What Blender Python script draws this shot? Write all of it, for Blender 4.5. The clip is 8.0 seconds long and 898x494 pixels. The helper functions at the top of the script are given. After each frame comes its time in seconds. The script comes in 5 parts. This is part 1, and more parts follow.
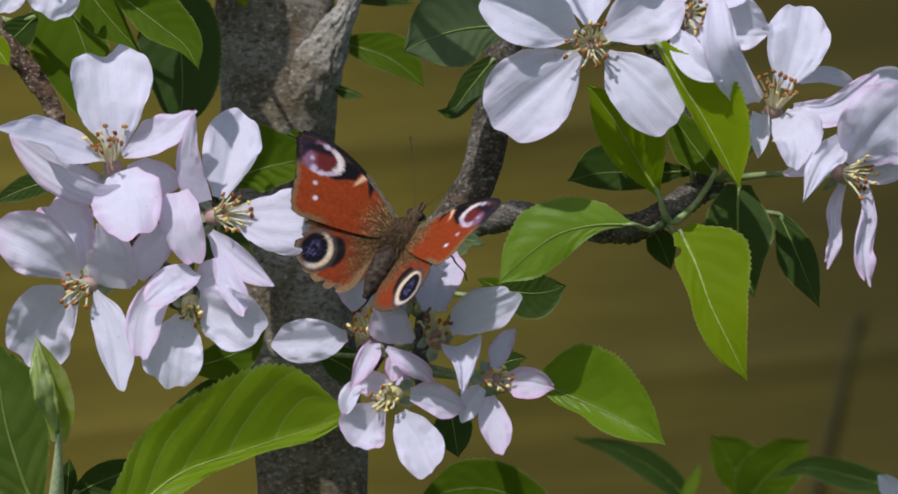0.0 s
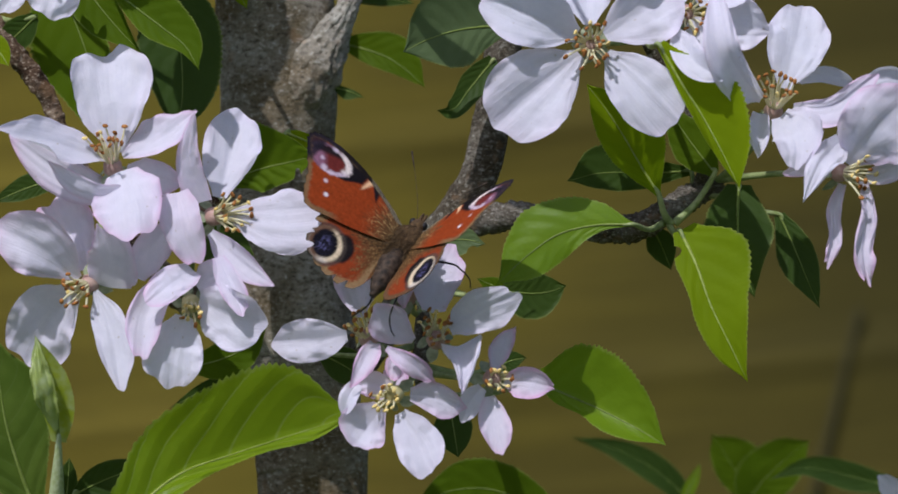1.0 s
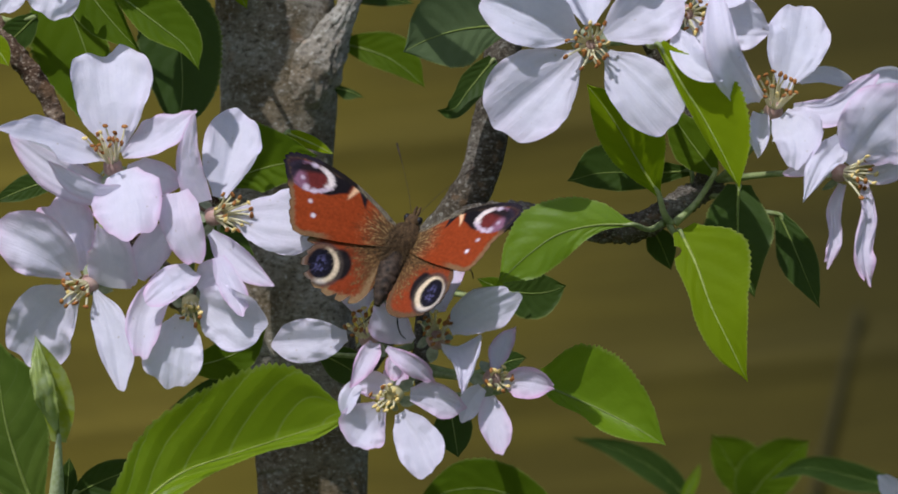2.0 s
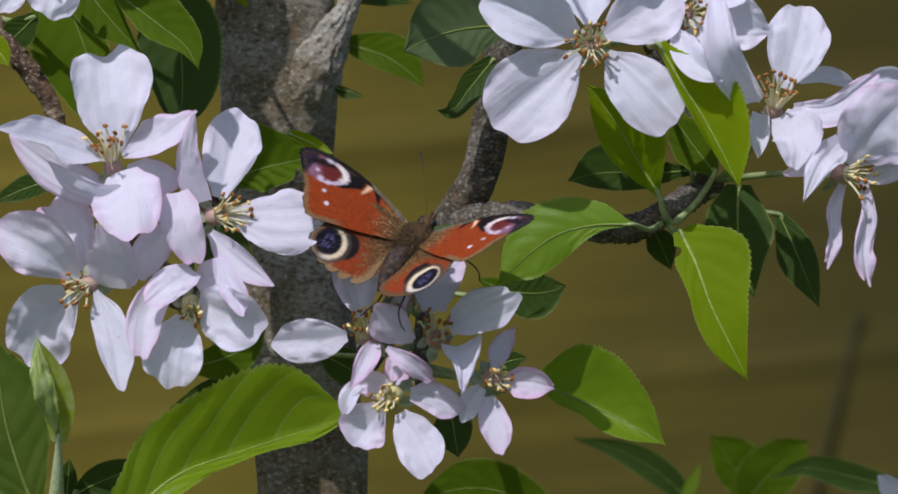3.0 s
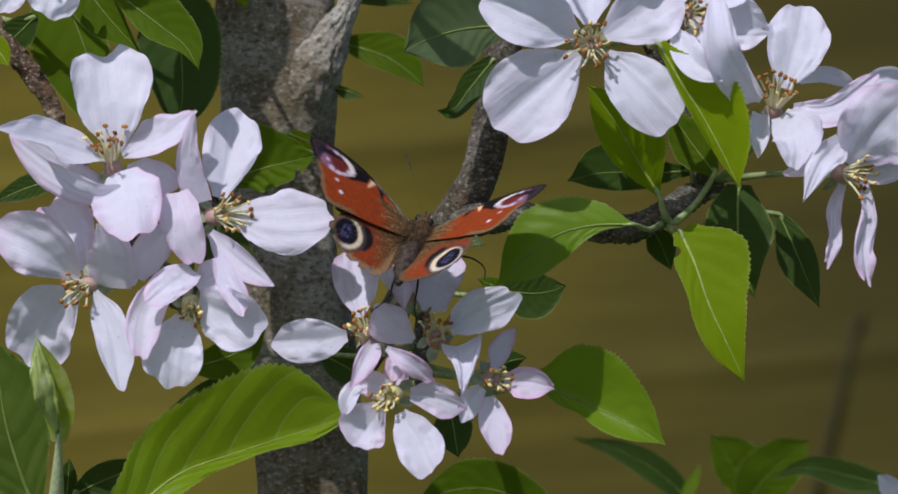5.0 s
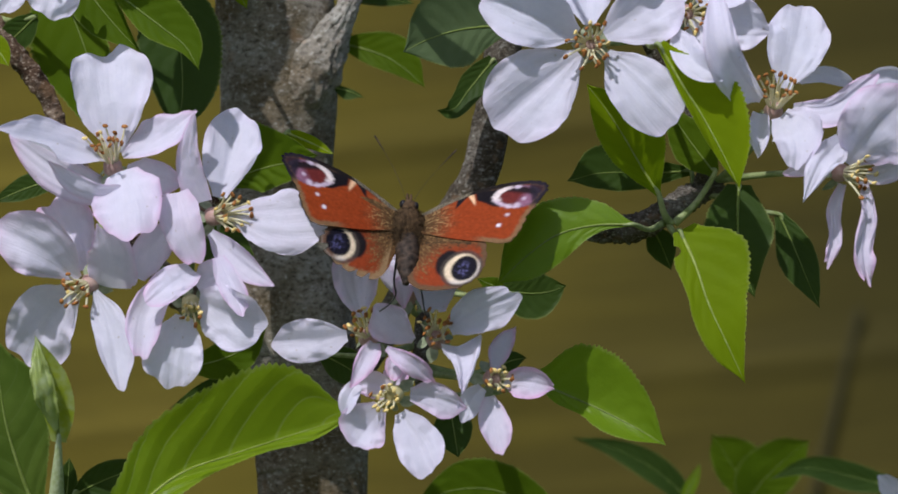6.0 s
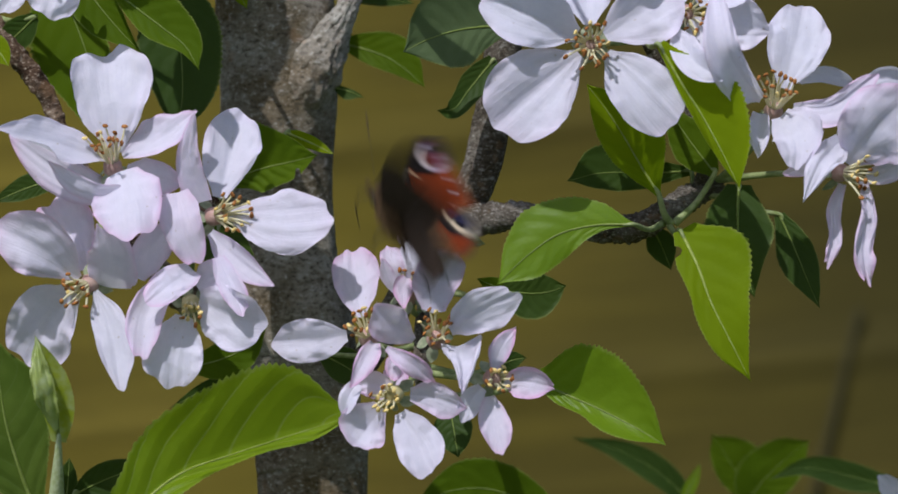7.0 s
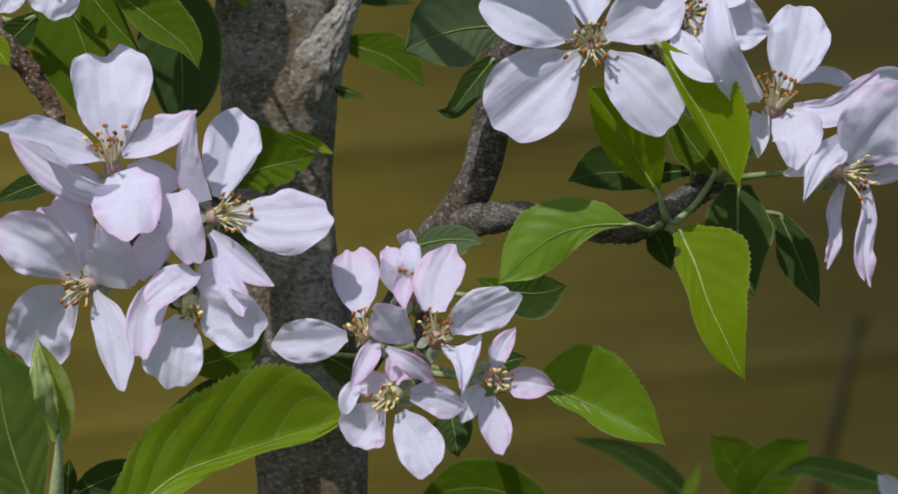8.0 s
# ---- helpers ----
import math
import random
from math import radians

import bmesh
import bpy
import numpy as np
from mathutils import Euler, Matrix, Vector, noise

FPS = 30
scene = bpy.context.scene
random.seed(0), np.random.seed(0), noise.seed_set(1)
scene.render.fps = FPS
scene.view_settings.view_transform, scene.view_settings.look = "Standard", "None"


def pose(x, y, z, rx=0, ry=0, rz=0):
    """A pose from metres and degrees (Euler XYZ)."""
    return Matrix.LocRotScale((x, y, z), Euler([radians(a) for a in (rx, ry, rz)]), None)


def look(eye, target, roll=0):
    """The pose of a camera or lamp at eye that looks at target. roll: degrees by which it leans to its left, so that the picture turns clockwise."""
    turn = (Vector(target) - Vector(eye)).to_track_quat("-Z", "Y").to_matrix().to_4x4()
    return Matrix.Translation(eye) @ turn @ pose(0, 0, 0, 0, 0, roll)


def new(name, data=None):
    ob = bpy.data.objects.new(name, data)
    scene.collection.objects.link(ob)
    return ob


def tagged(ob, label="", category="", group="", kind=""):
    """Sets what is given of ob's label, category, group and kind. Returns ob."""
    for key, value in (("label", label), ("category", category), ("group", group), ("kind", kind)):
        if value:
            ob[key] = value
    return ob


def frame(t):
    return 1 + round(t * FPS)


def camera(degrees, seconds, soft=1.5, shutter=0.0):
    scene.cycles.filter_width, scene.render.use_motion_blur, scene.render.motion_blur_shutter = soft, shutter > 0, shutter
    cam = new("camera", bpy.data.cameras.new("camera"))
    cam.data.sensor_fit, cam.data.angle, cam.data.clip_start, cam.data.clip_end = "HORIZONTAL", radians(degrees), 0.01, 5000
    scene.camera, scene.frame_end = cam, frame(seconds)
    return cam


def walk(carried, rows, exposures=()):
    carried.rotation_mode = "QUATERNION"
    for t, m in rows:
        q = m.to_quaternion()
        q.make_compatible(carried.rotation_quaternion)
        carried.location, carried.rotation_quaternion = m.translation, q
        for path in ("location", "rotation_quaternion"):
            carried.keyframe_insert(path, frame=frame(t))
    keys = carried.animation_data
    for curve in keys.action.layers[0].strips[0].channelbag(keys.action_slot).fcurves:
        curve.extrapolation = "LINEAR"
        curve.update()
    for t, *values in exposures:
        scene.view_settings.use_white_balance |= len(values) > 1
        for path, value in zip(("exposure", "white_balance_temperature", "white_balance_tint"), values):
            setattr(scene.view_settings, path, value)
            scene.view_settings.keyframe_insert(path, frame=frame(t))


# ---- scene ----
# A garden apple tree in blossom, a hand's width of it seen close, with a butterfly on the flowers.
# Plan lengths are in millimetres from the middle of the blossom, which hangs 1.1 m above the ground.
HEIGHT = 1.10
EYE, AIM = (0, -0.97, HEIGHT), (0, 0, HEIGHT)
cam = camera(12, 8.0, soft=1.7, shutter=0.5)
cam.data.dof.use_dof = True
cam.data.dof.focus_distance = 0.965
cam.data.dof.aperture_fstop = 22
walk(cam, [(0.0, look(EYE, AIM)), (8.0, look(EYE, AIM))], exposures=[(0.0, -0.22, 5960, 12), (6.9, -0.22, 5960, 12), (7.6, -0.28, 5960, 12), (8.0, -0.28, 5960, 12)])

# ---- light ----
SUN_DIR = Vector((-0.30, -0.56, 0.77)).normalized()
world = bpy.data.worlds.new("world")
scene.world = world
world.use_nodes = True
wn = world.node_tree
sky = wn.nodes.new("ShaderNodeTexSky")
sky.sky_type, sky.sun_disc, sky.dust_density = "NISHITA", False, 1.8
sky.sun_elevation = math.asin(SUN_DIR.z)
sky.sun_rotation = math.atan2(SUN_DIR.x, SUN_DIR.y)
wn.links.new(sky.outputs[0], wn.nodes["Background"].inputs[0])
wn.nodes["Background"].inputs[1].default_value = 0.115
sun = new("sun", bpy.data.lights.new("sun", "SUN"))
sun.data.energy, sun.data.angle, sun.data.color = 4.1, radians(0.53), (1.0, 0.96, 0.90)
sun.matrix_world = look(SUN_DIR * 5 + Vector((0, 0, 1)), (0, 0, 1))


# ---- materials ----
def material(name):
    m = bpy.data.materials.new(name)
    m.use_nodes = True
    nt = m.node_tree
    return m, nt, nt.nodes["Principled BSDF"], nt.nodes["Material Output"]


def node(nt, kind, **values):
    n = nt.nodes.new("ShaderNode" + kind)
    for key, v in values.items():
        n.inputs[key.replace("_", " ")].default_value = v
    return n


def ramp(nt, fac, stops):
    r = nt.nodes.new("ShaderNodeValToRGB")
    while len(r.color_ramp.elements) < len(stops):
        r.color_ramp.elements.new(0.5)
    for el, (at_, c) in zip(r.color_ramp.elements, stops):
        el.position, el.color = at_, (*c, 1) if len(c) == 3 else c
    nt.links.new(fac, r.inputs[0])
    return r.outputs[0]


def math_node(nt, op, a, b=None):
    n = nt.nodes.new("ShaderNodeMath")
    n.operation = op
    for i, v in enumerate((a, b)):
        if v is None:
            continue
        if isinstance(v, (int, float)):
            n.inputs[i].default_value = v
        else:
            nt.links.new(v, n.inputs[i])
    return n.outputs[0]


def mix_col(nt, fac, a, b, blend="MIX"):
    n = nt.nodes.new("ShaderNodeMix")
    n.data_type, n.blend_type = "RGBA", blend
    for i, v in ((0, fac), (6, a), (7, b)):
        if isinstance(v, (int, float)):
            n.inputs[i].default_value = v
        elif isinstance(v, tuple):
            n.inputs[i].default_value = (*v, 1)
        else:
            nt.links.new(v, n.inputs[i])
    return n.outputs[2]


def bump(nt, height, strength, distance, target):
    b = node(nt, "Bump", Strength=strength, Distance=distance)
    nt.links.new(height, b.inputs["Height"])
    nt.links.new(b.outputs[0], target)
    return b.outputs[0]


def thin(nt, bsdf, out, colour, share):
    """Lets light pass through a thin petal or leaf."""
    tr = nt.nodes.new("ShaderNodeBsdfTranslucent")
    nt.links.new(colour, tr.inputs[0])
    mx = nt.nodes.new("ShaderNodeMixShader")
    mx.inputs[0].default_value = share
    nt.links.new(bsdf.outputs[0], mx.inputs[1])
    nt.links.new(tr.outputs[0], mx.inputs[2])
    nt.links.new(mx.outputs[0], out.inputs[0])


def petal_material(name, pink):
    m, nt, bsdf, out = material(name)
    uv = nt.nodes.new("ShaderNodeUVMap")
    sep = nt.nodes.new("ShaderNodeSeparateXYZ")
    nt.links.new(uv.outputs[0], sep.inputs[0])
    t, s = sep.outputs[0], sep.outputs[1]
    side = math_node(nt, "ABSOLUTE", math_node(nt, "SUBTRACT", s, 0.5))
    info = nt.nodes.new("ShaderNodeObjectInfo")
    co = nt.nodes.new("ShaderNodeTexCoord")
    cloud = node(nt, "TexNoise", Scale=170.0, Detail=4.0, Roughness=0.6)
    nt.links.new(co.outputs["Object"], cloud.inputs["Vector"])
    # blush: towards the rim, the claw and in clouds
    rim = math_node(nt, "POWER", math_node(nt, "MULTIPLY", side, 2.0), 3.0)
    end = math_node(nt, "POWER", t, 9.0)
    blush = math_node(nt, "ADD", math_node(nt, "MULTIPLY", rim, 0.75), math_node(nt, "MULTIPLY", end, 1.1))
    blush = math_node(nt, "MULTIPLY", blush, cloud.outputs[0])
    own = math_node(nt, "MULTIPLY", info.outputs["Random"], 0.16 + 0.22 * pink)
    blush = math_node(nt, "ADD", math_node(nt, "MULTIPLY", blush, 0.25 + 1.3 * pink), math_node(nt, "MULTIPLY", own, cloud.outputs[0]))
    blush = math_node(nt, "ADD", blush, 0.08 * pink)
    col = mix_col(nt, blush, (0.86, 0.845, 0.985), (0.81, 0.46, 0.73))
    # fine veins run from claw to rim and fan out
    comb = nt.nodes.new("ShaderNodeCombineXYZ")
    fan = math_node(nt, "DIVIDE", math_node(nt, "SUBTRACT", s, 0.5), math_node(nt, "ADD", math_node(nt, "MULTIPLY", t, 0.55), 0.6))
    nt.links.new(math_node(nt, "MULTIPLY", t, 2.4), comb.inputs[0])
    nt.links.new(math_node(nt, "MULTIPLY", fan, 34.0), comb.inputs[1])
    nt.links.new(math_node(nt, "MULTIPLY", info.outputs["Random"], 40.0), comb.inputs[2])
    vein = node(nt, "TexNoise", Scale=1.0, Detail=3.0, Roughness=0.65)
    nt.links.new(comb.outputs[0], vein.inputs["Vector"])
    col = mix_col(nt, math_node(nt, "MULTIPLY", ramp(nt, vein.outputs[0], [(0.35, (1, 1, 1)), (0.62, (0, 0, 0))]), 0.11), col, (0.58, 0.575, 0.72))
    mottle = node(nt, "TexNoise", Scale=620.0, Detail=3.0, Roughness=0.7)
    nt.links.new(co.outputs["Object"], mottle.inputs["Vector"])
    col = mix_col(nt, math_node(nt, "MULTIPLY", ramp(nt, mottle.outputs[0], [(0.38, (1, 1, 1)), (0.60, (0, 0, 0))]), 0.16), col, (0.60, 0.58, 0.76))
    speck = node(nt, "TexNoise", Scale=1000.0, Detail=1.0)
    nt.links.new(co.outputs["Object"], speck.inputs["Vector"])
    col = mix_col(nt, math_node(nt, "MULTIPLY", ramp(nt, speck.outputs[0], [(0.75, (0, 0, 0)), (0.79, (1, 1, 1))]), 0.5), col, (0.42, 0.33, 0.28))
    nt.links.new(col, bsdf.inputs["Base Color"])
    bsdf.inputs["Roughness"].default_value = 0.6
    bsdf.inputs["Specular IOR Level"].default_value = 0.2
    crumple = math_node(nt, "ADD", math_node(nt, "MULTIPLY", vein.outputs[0], 0.45), math_node(nt, "MULTIPLY", cloud.outputs[0], 1.2))
    bump(nt, crumple, 0.6, 0.0007, bsdf.inputs["Normal"])
    thin(nt, bsdf, out, mix_col(nt, 0.6, col, (0.96, 0.94, 0.93)), 0.42)
    return m


def leaf_material(name, dark, light, through_col, share=0.35, gloss=0.42, veins=7.0, vein_col=None, hairy=0.0, mark=0.12, slope=0.36, spec=0.10):
    m, nt, bsdf, out = material(name)
    uv = nt.nodes.new("ShaderNodeUVMap")
    sep = nt.nodes.new("ShaderNodeSeparateXYZ")
    nt.links.new(uv.outputs[0], sep.inputs[0])
    t, s = sep.outputs[0], sep.outputs[1]
    side = math_node(nt, "MULTIPLY", math_node(nt, "ABSOLUTE", math_node(nt, "SUBTRACT", s, 0.5)), 2.0)
    info = nt.nodes.new("ShaderNodeObjectInfo")
    co = nt.nodes.new("ShaderNodeTexCoord")
    cloud = node(nt, "TexNoise", Scale=70.0, Detail=5.0, Roughness=0.6)
    nt.links.new(co.outputs["Object"], cloud.inputs["Vector"])
    fine = node(nt, "TexVoronoi", Scale=900.0)
    nt.links.new(co.outputs["Object"], fine.inputs["Vector"])
    # side veins sweep forwards from the midrib
    wob = math_node(nt, "MULTIPLY", cloud.outputs[0], 0.02)
    phase = math_node(nt, "SUBTRACT", math_node(nt, "ADD", t, wob), math_node(nt, "MULTIPLY", math_node(nt, "POWER", side, 1.3), slope * 0.8))
    half = math_node(nt, "MULTIPLY", math_node(nt, "GREATER_THAN", s, 0.5), 0.5)
    saw = math_node(nt, "ABSOLUTE", math_node(nt, "SUBTRACT", math_node(nt, "FRACT", math_node(nt, "ADD", math_node(nt, "MULTIPLY", phase, veins), half)), 0.5))
    line = ramp(nt, saw, [(0.0, (1, 1, 1)), (0.055, (0, 0, 0))])
    col = mix_col(nt, ramp(nt, cloud.outputs[0], [(0.3, (0, 0, 0)), (0.75, (1, 1, 1))]), dark, light)
    col = mix_col(nt, math_node(nt, "MULTIPLY", info.outputs["Random"], 0.22), col, (light[0] * 1.25, light[1] * 1.05, light[2] * 0.7))
    col = mix_col(nt, math_node(nt, "MULTIPLY", line, mark), col, vein_col or (light[0] * 1.5, light[1] * 1.35, light[2] * 1.5))
    rim = ramp(nt, side, [(0.93, (0, 0, 0)), (1.0, (1, 1, 1))])
    col = mix_col(nt, math_node(nt, "MULTIPLY", rim, 0.5), col, (0.30, 0.33, 0.10))
    if hairy:
        fuzz = node(nt, "TexNoise", Scale=420.0, Detail=3.0)
        nt.links.new(co.outputs["Object"], fuzz.inputs["Vector"])
        col = mix_col(nt, math_node(nt, "MULTIPLY", ramp(nt, fuzz.outputs[0], [(0.4, (0, 0, 0)), (0.7, (1, 1, 1))]), hairy), col, (0.55, 0.60, 0.50))
    nt.links.new(col, bsdf.inputs["Base Color"])
    nt.links.new(math_node(nt, "ADD", math_node(nt, "MULTIPLY", cloud.outputs[0], 0.25), gloss - 0.1), bsdf.inputs["Roughness"])
    bsdf.inputs["Specular IOR Level"].default_value = spec
    h = math_node(nt, "ADD", math_node(nt, "MULTIPLY", saw, mark * 2.0), math_node(nt, "ADD", math_node(nt, "MULTIPLY", fine.outputs[0], 0.10), math_node(nt, "MULTIPLY", cloud.outputs[0], 0.9)))
    bump(nt, h, 0.6, 0.0007, bsdf.inputs["Normal"])
    lit = mix_col(nt, math_node(nt, "MULTIPLY", line, mark), through_col, (through_col[0] * 0.6, through_col[1] * 0.6, through_col[2] * 0.5))
    thin(nt, bsdf, out, lit, share)
    return m


def bark_material(name, dark, mid, pale, lichen, grain=1.0):
    m, nt, bsdf, out = material(name)
    co = nt.nodes.new("ShaderNodeTexCoord")
    mp = nt.nodes.new("ShaderNodeMapping")
    mp.inputs["Scale"].default_value = (1, 1, 1.6)
    nt.links.new(co.outputs["Object"], mp.inputs[0])
    big = node(nt, "TexNoise", Scale=55.0 * grain, Detail=6.0, Roughness=0.65, Distortion=0.6)
    small = node(nt, "TexNoise", Scale=640.0 * grain, Detail=6.0, Roughness=0.75)
    spots = node(nt, "TexVoronoi", Scale=240.0 * grain)
    for n in (big, small, spots):
        nt.links.new(mp.outputs[0], n.inputs["Vector"])
    col = ramp(nt, big.outputs[0], [(0.30, dark), (0.48, mid), (0.66, pale)])
    patch = node(nt, "TexNoise", Scale=38.0 * grain, Detail=3.0, Roughness=0.5)
    nt.links.new(co.outputs["Object"], patch.inputs["Vector"])
    col = mix_col(nt, math_node(nt, "MULTIPLY", ramp(nt, patch.outputs[0], [(0.46, (0, 0, 0)), (0.60, (1, 1, 1))]), 0.6), col, (dark[0] * 1.15, dark[1] * 0.95, dark[2] * 0.62))
    col = mix_col(nt, math_node(nt, "MULTIPLY", ramp(nt, small.outputs[0], [(0.38, (1, 1, 1)), (0.48, (0, 0, 0))]), 0.85), col, tuple(c * 0.45 for c in dark))
    wrap = node(nt, "TexNoise", Scale=70.0 * grain, Detail=4.0, Roughness=0.6, Distortion=0.4)
    band = nt.nodes.new("ShaderNodeMapping")
    band.inputs["Scale"].default_value = (0.7, 0.7, 3.0)
    nt.links.new(co.outputs["Object"], band.inputs[0])
    nt.links.new(band.outputs[0], wrap.inputs["Vector"])
    col = mix_col(nt, math_node(nt, "MULTIPLY", ramp(nt, wrap.outputs[0], [(0.50, (0, 0, 0)), (0.64, (1, 1, 1))]), 0.25), col, tuple(0.5 * (a + b) for a, b in zip(mid, pale)))
    col = mix_col(nt, math_node(nt, "MULTIPLY", ramp(nt, small.outputs[0], [(0.55, (0, 0, 0)), (0.64, (1, 1, 1))]), 0.75), col, lichen)
    dots = math_node(nt, "MULTIPLY", ramp(nt, spots.outputs[0], [(0.20, (1, 1, 1)), (0.30, (0, 0, 0))]), ramp(nt, big.outputs[0], [(0.42, (0, 0, 0)), (0.58, (1, 1, 1))]))
    col = mix_col(nt, math_node(nt, "MULTIPLY", dots, 0.25 if grain < 1.2 else 0.6), col, lichen)
    rust = node(nt, "TexNoise", Scale=150.0 * grain, Detail=2.0)
    nt.links.new(co.outputs["Object"], rust.inputs["Vector"])
    col = mix_col(nt, math_node(nt, "MULTIPLY", ramp(nt, rust.outputs[0], [(0.64, (0, 0, 0)), (0.70, (1, 1, 1))]), 0.28), col, (0.26, 0.14, 0.06))
    nt.links.new(col, bsdf.inputs["Base Color"])
    bsdf.inputs["Roughness"].default_value = 0.9
    bsdf.inputs["Specular IOR Level"].default_value = 0.12
    h = math_node(nt, "ADD", math_node(nt, "MULTIPLY", big.outputs[0], 1.2), math_node(nt, "ADD", math_node(nt, "MULTIPLY", small.outputs[0], 0.8), math_node(nt, "MULTIPLY", spots.outputs[0], 0.3)))
    bump(nt, h, 0.85, 0.0012, bsdf.inputs["Normal"])
    return m


def plain_material(name, c1, c2, scale, rough=0.6, bump_mm=0.2, sss=0.0):
    m, nt, bsdf, out = material(name)
    co = nt.nodes.new("ShaderNodeTexCoord")
    ns = node(nt, "TexNoise", Scale=scale, Detail=4.0)
    nt.links.new(co.outputs["Object"], ns.inputs["Vector"])
    col = ramp(nt, ns.outputs[0], [(0.32, c1), (0.68, c2)])
    nt.links.new(col, bsdf.inputs["Base Color"])
    bsdf.inputs["Roughness"].default_value = rough
    bsdf.inputs["Specular IOR Level"].default_value = 0.2
    bump(nt, ns.outputs[0], 0.6, bump_mm * 0.001, bsdf.inputs["Normal"])
    if sss:
        thin(nt, bsdf, out, col, sss)
    return m


def wing_material(name):
    m, nt, bsdf, out = material(name)
    attr = nt.nodes.new("ShaderNodeVertexColor")
    attr.layer_name = "pattern"
    co = nt.nodes.new("ShaderNodeTexCoord")
    scales = node(nt, "TexNoise", Scale=1500.0, Detail=3.0)
    nt.links.new(co.outputs["Object"], scales.inputs["Vector"])
    col = mix_col(nt, 1.0, attr.outputs[0], ramp(nt, scales.outputs[0], [(0.3, (0.82, 0.82, 0.82)), (0.7, (1.12, 1.12, 1.12))]), "MULTIPLY")
    nt.links.new(col, bsdf.inputs["Base Color"])
    bsdf.inputs["Roughness"].default_value = 0.7
    bsdf.inputs["Specular IOR Level"].default_value = 0.08
    bump(nt, scales.outputs[0], 0.5, 0.0002, bsdf.inputs["Normal"])
    thin(nt, bsdf, out, col, 0.05)
    return m


def board_material():
    m, nt, bsdf, out = material("fence_wood")
    co = nt.nodes.new("ShaderNodeTexCoord")
    info = nt.nodes.new("ShaderNodeObjectInfo")
    mp = nt.nodes.new("ShaderNodeMapping")
    mp.inputs["Scale"].default_value = (1.2, 1, 14)
    nt.links.new(co.outputs["Object"], mp.inputs[0])
    grain = node(nt, "TexNoise", Scale=9.0, Detail=6.0, Roughness=0.6, Distortion=0.8)
    stain = node(nt, "TexNoise", Scale=2.6, Detail=4.0)
    long = nt.nodes.new("ShaderNodeMapping")
    long.inputs["Scale"].default_value = (0.7, 1, 4)
    nt.links.new(co.outputs["Object"], long.inputs[0])
    nt.links.new(mp.outputs[0], grain.inputs["Vector"])
    nt.links.new(long.outputs[0], stain.inputs["Vector"])
    col = ramp(nt, grain.outputs[0], [(0.3, (0.125, 0.098, 0.016)), (0.5, (0.164, 0.128, 0.019)), (0.7, (0.206, 0.161, 0.025))])
    col = mix_col(nt, math_node(nt, "MULTIPLY", ramp(nt, stain.outputs[0], [(0.38, (0, 0, 0)), (0.62, (1, 1, 1))]), 0.52), col, (0.043, 0.036, 0.010))
    col = mix_col(nt, math_node(nt, "MULTIPLY", info.outputs["Random"], 0.3), col, (0.085, 0.065, 0.010))
    # shade on the fence's right side, put into the colour as a ramp along x
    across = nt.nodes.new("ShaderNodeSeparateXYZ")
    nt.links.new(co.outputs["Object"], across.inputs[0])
    worn_or_shaded = math_node(nt, "ADD", across.outputs[0], math_node(nt, "MULTIPLY", stain.outputs[0], 0.35))
    col = mix_col(nt, math_node(nt, "MULTIPLY", ramp(nt, worn_or_shaded, [(0.22, (0, 0, 0)), (0.54, (1, 1, 1))]), 0.80), col, (0.037, 0.032, 0.011))
    nt.links.new(col, bsdf.inputs["Base Color"])
    bsdf.inputs["Roughness"].default_value = 0.85
    bsdf.inputs["Specular IOR Level"].default_value = 0.08
    bump(nt, grain.outputs[0], 0.5, 0.002, bsdf.inputs["Normal"])
    return m


M_PETAL = petal_material("petal_white", 0.0)
M_BLUSH = petal_material("petal_blushed", 0.65)
M_PINK = petal_material("petal_pink", 1.6)
M_YOUNG = leaf_material("leaf_young", (0.134, 0.200, 0.002), (0.176, 0.252, 0.003), (0.43, 0.57, 0.003), 0.42, 0.52, spec=0.04)
M_MID = leaf_material("leaf_mid", (0.104, 0.186, 0.005), (0.152, 0.246, 0.008), (0.36, 0.54, 0.008), 0.36, 0.40, spec=0.22)
# dark and deep kinds: shade on the leaves is put into darker greens
M_DARK_SHADED = leaf_material("leaf_dark_shaded", (0.024, 0.048, 0.009), (0.043, 0.076, 0.013), (0.11, 0.18, 0.014), 0.24, 0.50, spec=0.10)
M_SHADED = leaf_material("leaf_shaded", (0.046, 0.084, 0.003), (0.078, 0.128, 0.005), (0.19, 0.30, 0.006), 0.32, 0.48, spec=0.05)
M_VEINED = leaf_material("leaf_veined", (0.062, 0.104, 0.014), (0.108, 0.158, 0.026), (0.18, 0.28, 0.02), 0.28, 0.44, 6.0, (0.19, 0.25, 0.09), mark=0.16, spec=0.08)
M_DULL = leaf_material("leaf_dull", (0.070, 0.105, 0.050), (0.110, 0.155, 0.070), (0.14, 0.22, 0.05), 0.25, 0.40)
M_BROAD = leaf_material("leaf_broad", (0.118, 0.198, 0.004), (0.180, 0.274, 0.006), (0.42, 0.58, 0.006), 0.38, 0.38, 5.2, (0.38, 0.45, 0.14), mark=0.36, slope=0.46, spec=0.2)
